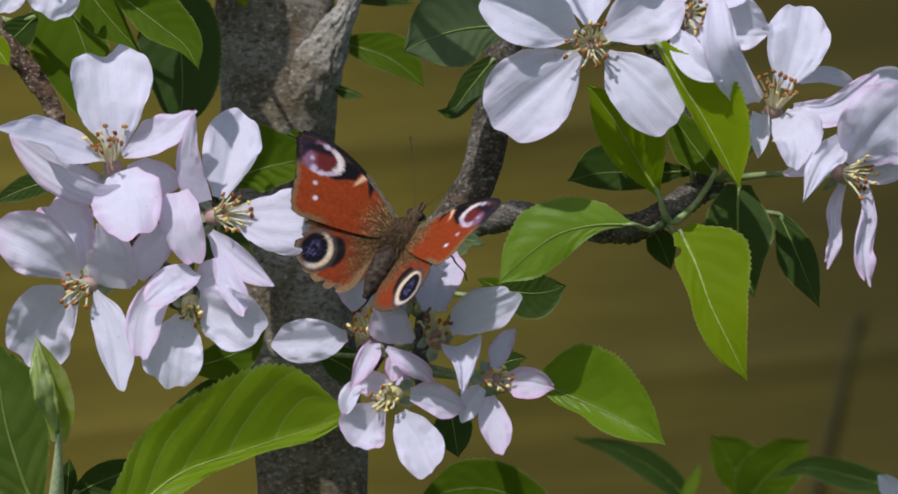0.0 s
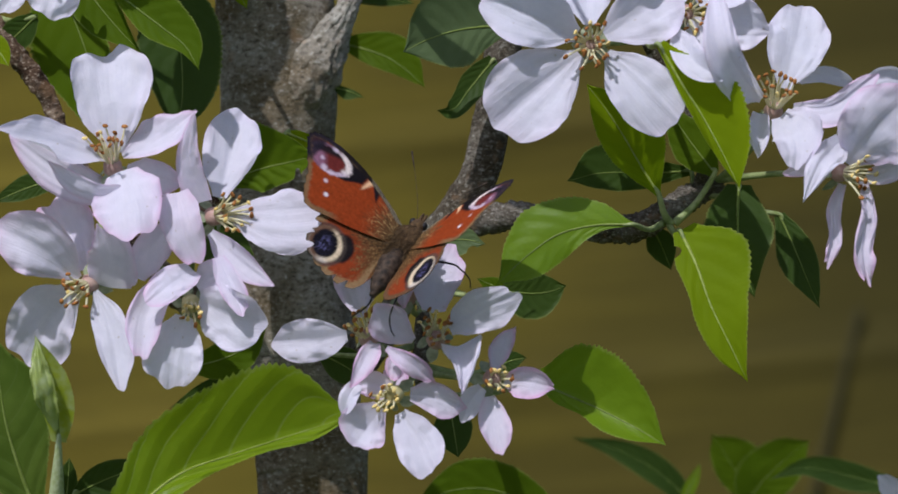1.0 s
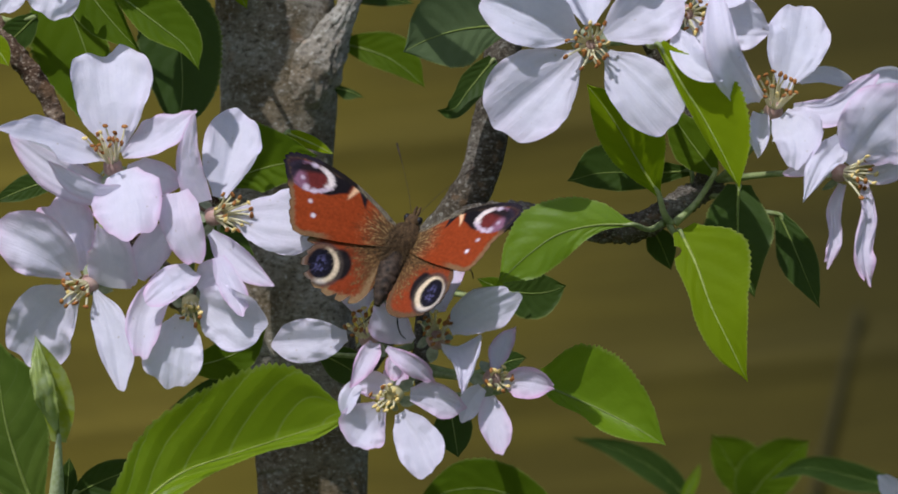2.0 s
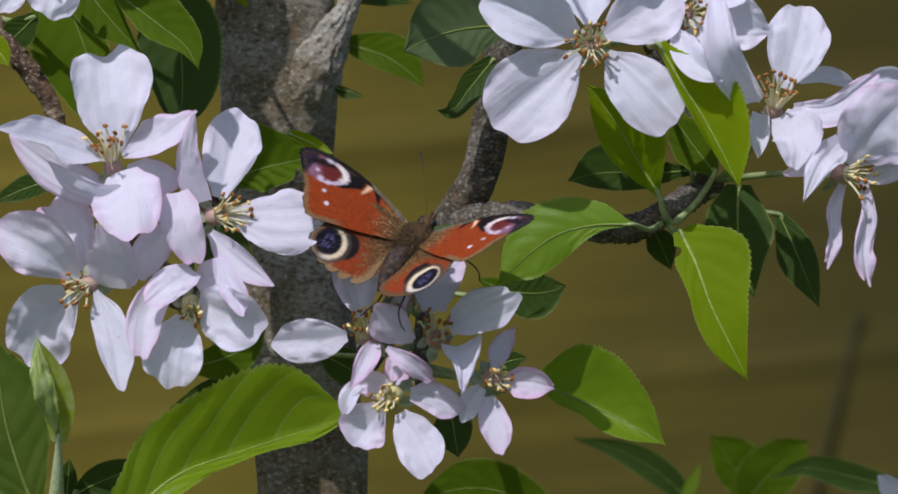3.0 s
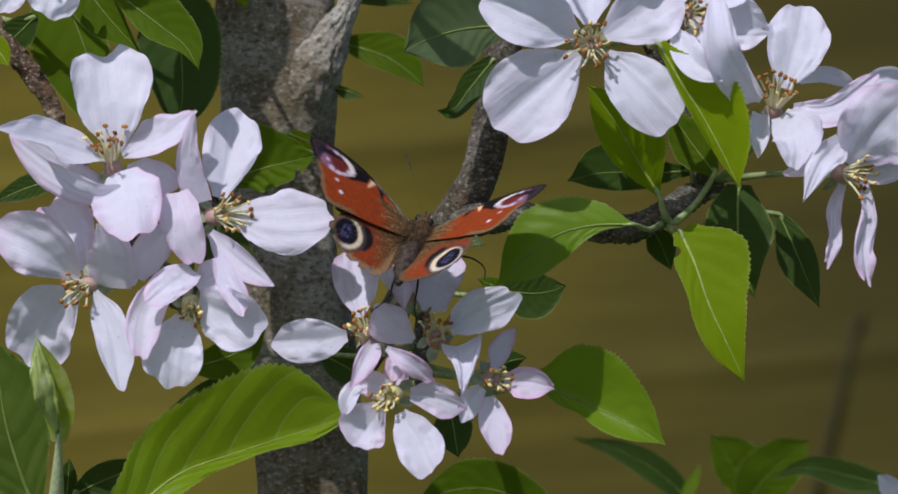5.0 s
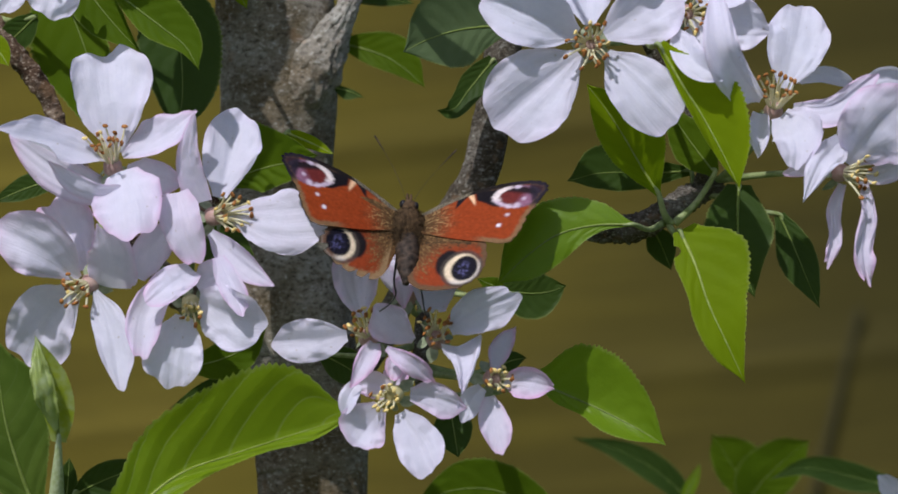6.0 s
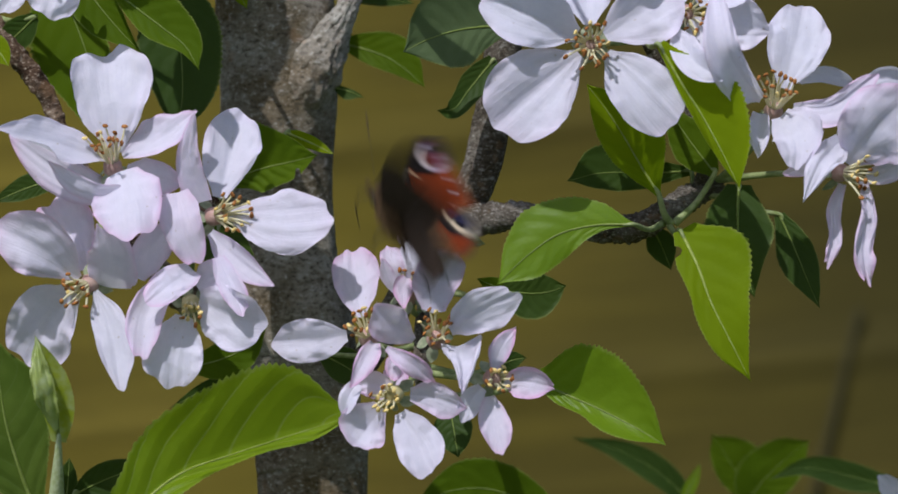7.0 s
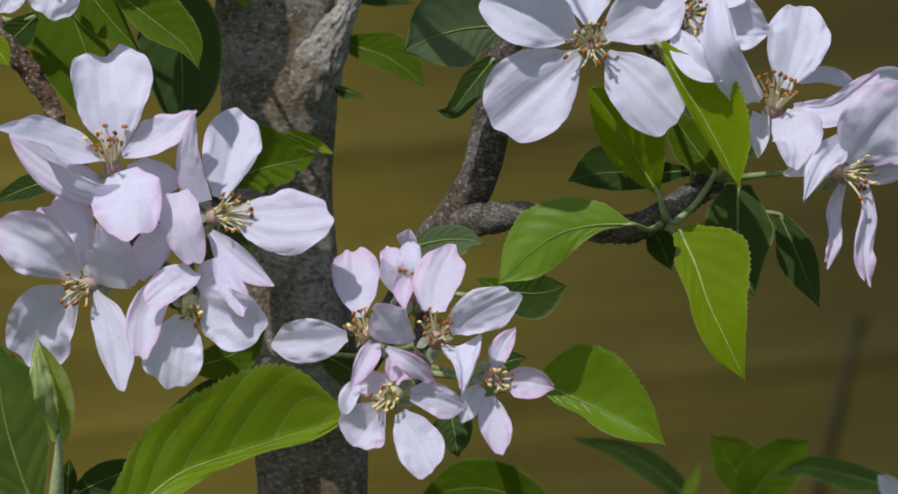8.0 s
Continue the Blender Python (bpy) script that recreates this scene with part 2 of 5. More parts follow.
M_DOWNY = plain_material("downy_stalk", (0.34, 0.40, 0.18), (0.52, 0.57, 0.35), 1100.0, 0.8, 0.4, 0.1)
M_LITRIB = plain_material("bright_rib", (0.27, 0.33, 0.05), (0.40, 0.46, 0.13), 900.0, 0.5, 0.1, 0.25)
M_HAIRY = leaf_material("leaf_hairy", (0.175, 0.235, 0.012), (0.27, 0.325, 0.030), (0.48, 0.58, 0.02), 0.36, 0.34, hairy=0.3, mark=0.03, spec=0.35)
M_FELT = leaf_material("leaf_felt", (0.24, 0.33, 0.07), (0.38, 0.46, 0.17), (0.46, 0.56, 0.10), 0.30, 0.28, hairy=0.3, mark=0.03, spec=0.5)
M_RIB = plain_material("leaf_rib", (0.17, 0.23, 0.04), (0.27, 0.33, 0.09), 900.0, 0.5, 0.1, 0.25)
M_STALK = plain_material("green_stalk", (0.18, 0.23, 0.07), (0.34, 0.38, 0.18), 500.0, 0.55, 0.2, 0.1)
M_CALYX = plain_material("calyx_flesh", (0.42, 0.24, 0.21), (0.58, 0.42, 0.36), 600.0, 0.6, 0.2, 0.15)
M_CORE = plain_material("flower_core", (0.52, 0.46, 0.20), (0.68, 0.62, 0.36), 900.0, 0.6, 0.2, 0.2)
M_SEPAL = plain_material("sepal_green", (0.20, 0.24, 0.14), (0.36, 0.38, 0.26), 700.0, 0.7, 0.2, 0.15)
M_FILAMENT = plain_material("filament_cream", (0.76, 0.70, 0.42), (0.88, 0.83, 0.64), 900.0, 0.55, 0.1, 0.35)
M_ANTHER = plain_material("anther_brown", (0.17, 0.055, 0.015), (0.45, 0.20, 0.055), 1600.0, 0.8, 0.3)
M_POLLEN = plain_material("anther_yellow", (0.66, 0.46, 0.13), (0.82, 0.66, 0.30), 1600.0, 0.85, 0.3)
M_BARK = bark_material("trunk_bark", (0.105, 0.083, 0.050), (0.235, 0.202, 0.148), (0.42, 0.385, 0.33), (0.56, 0.53, 0.48))
M_COLLAR = bark_material("collar_bark", (0.150, 0.125, 0.092), (0.33, 0.30, 0.255), (0.50, 0.47, 0.42), (0.60, 0.58, 0.53))
M_TWIG = bark_material("twig_bark", (0.046, 0.037, 0.027), (0.115, 0.094, 0.072), (0.22, 0.195, 0.16), (0.42, 0.40, 0.35), 1.6)
M_RINGED = bark_material("ringed_bark", (0.050, 0.040, 0.030), (0.135, 0.115, 0.092), (0.30, 0.27, 0.235), (0.46, 0.44, 0.40), 1.9)
M_SPUR = bark_material("spur_bark", (0.030, 0.017, 0.011), (0.125, 0.076, 0.050), (0.42, 0.32, 0.23), (0.60, 0.52, 0.43), 1.3)
M_WING = wing_material("wing_scales")
M_FUR = plain_material("insect_fur", (0.036, 0.022, 0.012), (0.115, 0.068, 0.032), 1300.0, 0.85, 0.5)
M_DOWN = plain_material("insect_down", (0.036, 0.023, 0.012), (0.125, 0.078, 0.036), 1500.0, 0.85, 0.3)
M_CHITIN = plain_material("insect_black", (0.008, 0.007, 0.008), (0.028, 0.024, 0.026), 1200.0, 0.4, 0.1)
M_BELLY = plain_material("abdomen_dark", (0.015, 0.011, 0.009), (0.070, 0.047, 0.033), 900.0, 0.7, 0.4)
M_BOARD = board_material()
M_POST = plain_material("post_wood", (0.055, 0.048, 0.019), (0.063, 0.055, 0.023), 30.0, 0.8, 1.0)
M_GRASS = plain_material("grass_ground", (0.030, 0.050, 0.012), (0.075, 0.105, 0.030), 14.0, 0.9, 8.0)


# ---- building blocks ----
def at(p):
    return Vector(p) * 0.001 + Vector((0, 0, HEIGHT))


def part(name, bm, mat, parent, label="", smooth=True):
    me = bpy.data.meshes.new(name)
    bm.to_mesh(me)
    bm.free()
    for m in mat if isinstance(mat, (list, tuple)) else (mat,):
        me.materials.append(m)
    if smooth:
        me.polygons.foreach_set("use_smooth", [True] * len(me.polygons))
    ob = new(name, me)
    ob.parent = parent
    if label:
        tagged(ob, label)
    return ob


def spline(points, steps):
    """Catmull-Rom through the points; rows of any width."""
    pts = [np.array(p, float) for p in points]
    pts = [2 * pts[0] - pts[1], *pts, 2 * pts[-1] - pts[-2]]
    rows = []
    for i in range(1, len(pts) - 2):
        a, b, c, d = pts[i - 1:i + 3]
        for k in range(steps):
            t = k / steps
            rows.append(0.5 * (2 * b + (c - a) * t + (2 * a - 5 * b + 4 * c - d) * t * t + (3 * b - a - 3 * c + d) * t ** 3))
    rows.append(pts[-2])
    return rows


def tube(bm, points, radii, sides=8, steps=5, rough=0.0, grain=60.0, mat=0, cap=True, crease=0.0, ring=0.0):
    """A tapered round stem through points (metres), with an uneven skin. crease: folds along it; ring: growth rings round it."""
    rows = spline([(*p, r) for p, r in zip(points, radii)], steps)
    rings, up = [], Vector((0.3, -1, 0.2))
    for i, row in enumerate(rows):
        c, r = Vector(row[:3]), max(row[3], 1e-5)
        d = Vector(rows[min(i + 1, len(rows) - 1)][:3]) - Vector(rows[max(i - 1, 0)][:3])
        d.normalize()
        u = (up - d * up.dot(d)).normalized()
        v = d.cross(u)
        edge = []
        for k in range(sides):
            a = 2 * math.pi * k / sides
            o = u * math.cos(a) + v * math.sin(a)
            p = c + o * r
            if rough:
                q = Vector((p.x, p.y, p.z * 0.6)) * grain
                p += o * r * rough * (noise.noise(q) + 0.6 * noise.noise(q * 2.7) + 0.35 * noise.noise(q * 6.1))
            if crease:
                p += o * r * crease * (-abs(noise.noise(Vector((math.cos(a) * 3.2, math.sin(a) * 3.2, i * 0.035)))) - 0.6 * abs(noise.noise(Vector((math.cos(a) * 7, math.sin(a) * 7, i * 0.06)))))
            if ring:
                p += o * r * ring * (noise.noise(Vector((i * 0.55, 0.4 * math.cos(a), 3.3))) + 0.7 * noise.noise(Vector((i * 1.3, 0.3 * math.sin(a), 8.8))))
            edge.append(bm.verts.new(p))
        rings.append(edge)
    for r0, r1 in zip(rings, rings[1:]):
        for k in range(sides):
            f = bm.faces.new((r0[k], r0[(k + 1) % sides], r1[(k + 1) % sides], r1[k]))
            f.material_index = mat
    if cap:
        for end in (rings[0][::-1], rings[-1]):
            bm.faces.new(end).material_index = mat
    return rows


def ball(bm, centre, radii, turn=None, seg=8, rings=6, rough=0.0, grain=900.0, mat=0):
    m = Matrix.Translation(centre) @ (turn or Matrix()) @ Matrix.Diagonal((*radii, 1))
    got = bmesh.ops.create_uvsphere(bm, u_segments=seg, v_segments=rings, radius=1, matrix=m)
    for v in got["verts"]:
        if rough:
            v.co += (v.co - Vector(centre)) * rough * noise.noise(v.co * grain)
        for f in v.link_faces:
            f.material_index = mat


def along(values, t):
    """A smooth value at t, 0 to 1, through evenly spaced values."""
    n = len(values) - 1
    k = min(int(t * n), n - 1)
    f = t * n - k
    a, b, c, d = (values[max(0, min(n, k + o))] for o in (-1, 0, 1, 2))
    return max(0.0, 0.5 * (2 * b + (c - a) * f + (2 * a - 5 * b + 4 * c - d) * f * f + (3 * b - a - 3 * c + d) * f ** 3))


class Blade:
    """A thin curved leaf or petal round a bowed midline, from base to tip. left, right: half widths at even
    steps on either side; sl, sr: how far each half rises to its face; twist: degrees along the length;
    ruffle, pleat: waves of the rim and folds along it; reflex: how far the end turns back; blunt: how far
    the sides stop short of the rounded end."""

    def __init__(self, mid, left, right, sl=0.15, sr=0.15, twist=0.0, ruffle=0.0, pleat=0.0, reflex=0.0, blunt=0.0, face=(0, -1, 0), seed=0):
        rows = [Vector(r) for r in spline(mid, 16)]
        reach = [0.0]
        for a, b in zip(rows, rows[1:]):
            reach.append(reach[-1] + (b - a).length)
        self.rows, self.reach, self.len = rows, [r / reach[-1] for r in reach], reach[-1]
        self.left, self.right, self.sl, self.sr = left, right, sl, sr
        self.twist, self.ruffle, self.pleat, self.reflex, self.blunt, self.seed = radians(twist), ruffle, pleat, reflex, blunt, seed
        self.face = Vector(face)

    def axis(self, t):
        k = 0
        while k < len(self.reach) - 2 and self.reach[k + 1] < t:
            k += 1
        a, b = self.rows[k], self.rows[k + 1]
        f = (t - self.reach[k]) / (self.reach[k + 1] - self.reach[k])
        lo, hi = self.rows[max(0, k - 2)], self.rows[min(len(self.rows) - 1, k + 3)]
        d = (hi - lo).normalized()
        n = (self.face - d * self.face.dot(d)).normalized()
        return a + (b - a) * f, d, n

    def width(self, t, s):
        return along(self.right if s > 0 else self.left, t)

    def point(self, t, s, grow=1.0, lift=0.0):
        c, d, n = self.axis(min(1.0, t))
        half = self.width(min(1.0, t), s) * grow
        slope = self.sr if s > 0 else self.sl
        broad = max(max(self.left), max(self.right))
        lat = s * half
        out = slope * abs(s) ** 1.4 * half
        k = self.seed * 3.7
        if self.ruffle:
            wave = noise.noise(Vector((t * 3.2, s * 1.3, k))) + 0.5 * noise.noise(Vector((t * 7.0, s * 3.0, k + 9)))
            out += self.ruffle * (0.2 + abs(s) ** 2) * broad * wave * min(1.0, t * 2.5)
        if self.pleat:
            fold = noise.noise(Vector((s * 1.6, t * 0.8, k + 3))) + 0.55 * noise.noise(Vector((s * 5.5, t * 1.2, k + 5))) - 0.5 * math.exp(-(s / 0.10) ** 2)
            out += self.pleat * broad * fold * t * (1.3 - t) * 2.0
        if self.blunt:
            roll = noise.noise(Vector((t * 2.3, 2.0 if s > 0 else -2.0, k + 7)))
            out += 0.55 * roll * half * max(0.0, (abs(s) - 0.62) / 0.38) ** 2 * min(1.0, t * 2)
            out += 0.16 * broad * noise.noise(Vector((s * 2.0, 4.0, k + 11))) * max(0.0, (t - 0.62) / 0.38) ** 2
        if self.reflex:
            rim = 0.72 + 0.10 * noise.noise(Vector((s * 2.4, 1.0, k)))
            out -= self.reflex * broad * max(0.0, (t - rim) / 0.28) ** 1.4
        a = self.twist * (t - 0.3)
        lat, out = lat * math.cos(a) - out * math.sin(a), lat * math.sin(a) + out * math.cos(a)
        return c + d.cross(n) * lat + n * (out + lift)

    def mesh(self, nt, ns, power=1.6, notch=0.0, rag=0.0, teeth=0, tooth=0.0, quilt=0.0, veins=9.0, slope=0.36, bites=()):
        bm = bmesh.new()
        uv = bm.loops.layers.uv.new("UVMap")
        grid, where = [], {}
        for i in range(nt + 1):
            t = 1 - (1 - i / nt) ** power
            row = []
            for j in range(-ns, ns + 1):
                s = math.sin(math.pi / 2 * j / ns) if self.blunt else j / ns
                side = 1 if s > 0 else -1
                grow = 1.0
                if rag:
                    grow += rag * abs(s) * (noise.noise(Vector((t * 6.0, 1.7 * side, self.seed * 4.1))) + 0.6 * noise.noise(Vector((t * 15.0, 2.9 * side, self.seed * 2.7))))
                if teeth:
                    grow += tooth * (((t * teeth + 0.3 * noise.noise(Vector((t * 9, side, self.seed)))) % 1.0) - 0.5) * abs(s) ** 6
                for bt, bs, size in bites:
                    if bs * s > 0:
                        grow *= 1 - 0.5 * max(0.0, 1 - ((t - bt) / size) ** 2) ** 0.5 * abs(s)
                u = t
                if self.blunt:
                    u = t * (1 - self.blunt * (1 - math.sqrt(1 - s * s)) + notch * (noise.noise(Vector((s * 1.9, 5.0, self.seed * 2.3))) - 0.3) * t ** 3)
                lift = 0.0
                if quilt:
                    ph = ((t - slope * abs(s) ** 1.3 * 0.8) * veins + (0.5 if s > 0 else 0.0) + 0.30 * noise.noise(Vector((t * 4.0, s * 1.5, self.seed)))) % 1.0
                    lift = quilt * (1 - math.exp(-((ph - 0.5) / 0.17) ** 2)) * min(1.0, abs(s) * 5) * (1 - abs(s) ** 4) * (1 - t) * min(1.0, t * 6)
                v = bm.verts.new(self.point(u, s, grow, lift))
                where[v] = (t, s * 0.5 + 0.5)
                row.append(v)
            grid.append(row)
        for r0, r1 in zip(grid, grid[1:]):
            for k in range(2 * ns):
                f = bm.faces.new((r0[k], r0[k + 1], r1[k + 1], r1[k]))
                for loop in f.loops:
                    loop[uv].uv = where[loop.vert]
        return bm


COUNT = [0]


def seed():
    COUNT[0] += 1
    return COUNT[0]


def mm(v):
    return v * 0.001


# ---- the ground and the fence ----
def build_ground():
    bm = bmesh.new()
    n, size = 60, 60.0
    verts = []
    for i in range(n + 1):
        row = []
        for j in range(n + 1):
            x, y = ((2 * i / n - 1) ** 3) * size, ((2 * j / n - 1) ** 3) * size
            row.append(bm.verts.new((x, y, 0.02 * noise.noise(Vector((x * 2, y * 2, 0))) - 0.01)))
        verts.append(row)
    for i in range(n):
        for j in range(n):
            bm.faces.new((verts[i][j], verts[i + 1][j], verts[i + 1][j + 1], verts[i][j + 1]))
    tagged(part("ground", bm, M_GRASS, None), "short green lawn under the apple tree", "ground", kind="structure")


FENCE_Y, PITCH = 1.20, 0.130


def build_fence():
    fence = tagged(new("fence"), "stained brown overlapping board fence behind the tree", "fence", kind="structure")
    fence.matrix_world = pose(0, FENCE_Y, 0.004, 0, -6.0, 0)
    for k in range(-2, 16):
        bm = bmesh.new()
        z0 = 0.105 + k * PITCH
        n, lip = 60, 10
        rows = []
        for i in range(n + 1):
            x = -1.8 + 3.6 * i / n
            prof = [(0.0, z0 - 0.044), (-0.002, z0 - 0.012), (-0.0032, z0 - 0.004)]
            prof += [(-0.0036 * (1 - u / lip) ** 2, z0 + 0.024 * u / lip) for u in range(lip + 1)]
            prof += [(0.0, z0 + PITCH - 0.044), (0.014, z0 + PITCH - 0.044), (0.014, z0 - 0.044)]
            rows.append([bm.verts.new((x, y, z)) for y, z in prof])
        m = len(rows[0])
        for r0, r1 in zip(rows, rows[1:]):
            for q in range(m):
                bm.faces.new((r0[q], r0[(q + 1) % m], r1[(q + 1) % m], r1[q]))
        bm.faces.new(rows[0])
        bm.faces.new(rows[-1][::-1])
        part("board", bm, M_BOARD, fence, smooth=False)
    for x, z, lean, tall in ((-1.4, 0.95, 0.0, 1.9), (0.236, 0.811, 20.0, 0.484), (1.7, 0.95, 0.0, 1.9)):
        bm = bmesh.new()
        bmesh.ops.create_cube(bm, size=1, matrix=pose(x, -0.0048, z, 0, lean, 0) @ Matrix.Diagonal((0.0034, 0.0026, tall, 1)))
        bmesh.ops.bevel(bm, geom=bm.edges[:], offset=0.001, segments=2, affect="EDGES")
        part("batten", bm, M_POST, fence, "weathered thin wooden batten", smooth=False)


# ---- the tree ----
def build_tree():
    tree = tagged(new("apple_tree"), "young apple tree with grey scaly bark and spurs", "tree")
    tree.location = (-0.03, 0.062, 0)
    base = Vector(tree.location)

    def stem(name, pts, radii, mat, label="", sides=20, steps=8, rough=0.12, grain=60.0, crease=0.0, ring=0.0):
        bm = bmesh.new()
        tube(bm, [at(p) - base for p in pts], [mm(r) for r in radii], sides, steps, rough, grain, crease=crease, ring=ring)
        return part(name, bm, mat, tree, label)

    stem("trunk", [(-30, 62, -1130), (-32, 62, -900), (-33, 62, -400), (-33.0, 60.0, -78.5), (-33.4, 60.0, -50.9), (-35.6, 60.0, -23.3), (-39.5, 60.0, -2.6), (-41.4, 60.0, 18.1), (-40.9, 60.0, 38.8), (-41.7, 60.0, 54.0), (-43.3, 60.0, 76.1), (-45.5, 62.0, 128.8), (-50, 66, 330)],
         [24, 17, 14.5, 13.5, 13.5, 12.9, 12.6, 13.1, 14.0, 14.6, 13.5, 11.7, 7.8], M_BARK, "grey-brown trunk with scaly bark and pale patches", 56, 22, 0.045, 90.0)
    stem("pruning_stub", [(-36.6, 56.0, 29.5), (-34.6, 53.0, 37.5), (-32.6, 52.0, 43.2), (-29.7, 51.5, 47.8), (-26.9, 50.0, 52.5), (-24.9, 49.0, 55.9), (-23.5, 49.0, 58.9), (-21.6, 50.0, 62.8)], [4.6, 7.6, 8.0, 6.3, 4.0, 3.1, 2.7, 2.3], M_COLLAR, "knobbly grey side shoot with a wrinkled collar", 72, 24, 0.08, 190.0, crease=0.28)
    stem("knot", [(-29.9, 53.0, 39.1), (-28.7, 50.0, 40.3), (-28.0, 49.0, 41.1)], [1.8, 1.3, 0.6], M_BARK, "small brown bud knot on the collar", 24, 10, 0.3, 300.0)
    stem("branch", [(-31.5, 62.0, -38.9), (-19.8, 54.0, -26.6), (-11.2, 46.0, -12.1), (-4.9, 38.0, 0.8), (2.1, 32.0, 7.9), (7.2, 30.0, 17.6), (9.9, 30.0, 29.6), (11.8, 30.0, 41.7), (14.2, 30.0, 55.1), (16.3, 34.0, 78.2)],
         [4.4, 3.9, 3.6, 3.9, 4.7, 4.5, 4.4, 4.2, 4.0, 3.6], M_TWIG, "dark speckled side branch", 24, 12, 0.10, 120.0)
    stem("spur", [(0.8, 32.0, 6.2), (8.8, 24.0, 6.5), (18.0, 20.0, 7.3), (26.6, 16.0, 5.7), (35.1, 14.0, 4.1), (42.2, 12.0, 4.3), (49.4, 10.0, 7.7), (56.6, 10.0, 12.0), (62.8, 10.0, 14.8)],
         [3.9, 3.5, 3.1, 2.6, 3.1, 3.4, 3.0, 3.1, 1.6], M_RINGED, "dark ringed fruiting spur", 28, 26, 0.14, 190.0, ring=0.16)
    stem("twig", [(-111.3, 14.0, 60.8), (-101.8, 11.0, 47.5), (-96.7, 10.0, 41.1), (-91.9, 10.0, 34.0), (-88.3, 10.0, 26.1), (-80.5, 8.0, 13.2), (-71.6, 12.0, 0.1), (-61.1, 34.0, -12.0), (-45.9, 55.0, -17.7)],
         [1.7, 2.0, 2.5, 2.0, 1.7, 2.1, 2.6, 3.4, 4.2], M_SPUR, "reddish brown knobbly twig", 28, 18, 0.42, 260.0)
    stem("low_branch", [(-33.0, 60.0, -95.1), (-11.6, 64.0, -89.9), (30.2, 74.0, -79.6), (83.4, 170.0, -80.8), (116.1, 92.0, -75.3), (158.5, 90.0, -70.9)], [5.2, 4.4, 3.6, 2.9, 2.3, 1.8], M_TWIG, "lower side branch", 18, 10, 0.12, 120.0)
    stem("low_twig", [(-33.7, 60.0, -100.6), (-54.7, 40.0, -89.2), (-77.5, 20.0, -79.5), (-88.7, -14.0, -72.9), (-105.1, -18.0, -71.3)], [4.4, 3.4, 2.6, 2.1, 1.3], M_SPUR, "lower brown twig", 16, 10, 0.14, 150.0)
    stem("high_twig", [(-44.7, 60.0, 95.4), (-52.4, 48.0, 94.3), (-65.6, 42.0, 81.5), (-82.3, 14.0, 72.0), (-98.1, 14.0, 70.7), (-111.5, 16.0, 64.9)], [3.9, 3.1, 2.3, 1.8, 1.6, 1.6], M_SPUR, "upper brown twig", 16, 10, 0.14, 150.0)
    stem("leaf_shoot", [(-71.6, 12.0, 0.1), (-63.8, 14.0, 4.1), (-57.2, 14.0, 8.3), (-53.3, 14.0, 11.3)], [1.8, 1.6, 1.4, 1.2], M_SPUR, "short brown shoot", 12, 8, 0.16, 180.0)
    stem("shoot", [(-6.6, 40.0, 1.8), (-5.2, 26.0, -6.5), (-6.0, 8.0, -16.9), (-6.4, 0.0, -27.2), (-5.7, 0.0, -33.7)], [2.6, 2.0, 1.7, 1.8, 1.3], M_TWIG, "short dark flowering shoot", 14, 8, 0.16, 180.0)
    stem("blossom_shoot", [(56.6, 10.0, 11.3), (58.5, 8.0, 19.8), (55.1, 6.0, 31.5), (47.8, 4.0, 41.9), (43.7, 0.0, 48.2)], [1.8, 1.6, 1.4, 1.4, 1.2], M_TWIG, "thin flowering shoot", 14, 8, 0.16, 180.0)
    return tree


# ---- leaves ----
LEAF_LABELS = {
    "young": "fresh yellow-green apple leaf with toothed edge",
    "mid": "green glossy apple leaf with toothed edge",
    "deep": "green apple leaf with toothed edge, darkened as in half shade",
    "dark": "dark green apple leaf, darkened as in shade",
    "dull": "grey-green apple leaf with matt surface",
    "hairy": "downy pale green unfolding apple leaf",
}
LEAF_MATS = {"young": M_YOUNG, "mid": M_MID, "dark": M_DARK_SHADED, "deep": M_SHADED, "dull": M_DULL, "hairy": M_HAIRY, "broad": M_BROAD, "veined": M_VEINED}


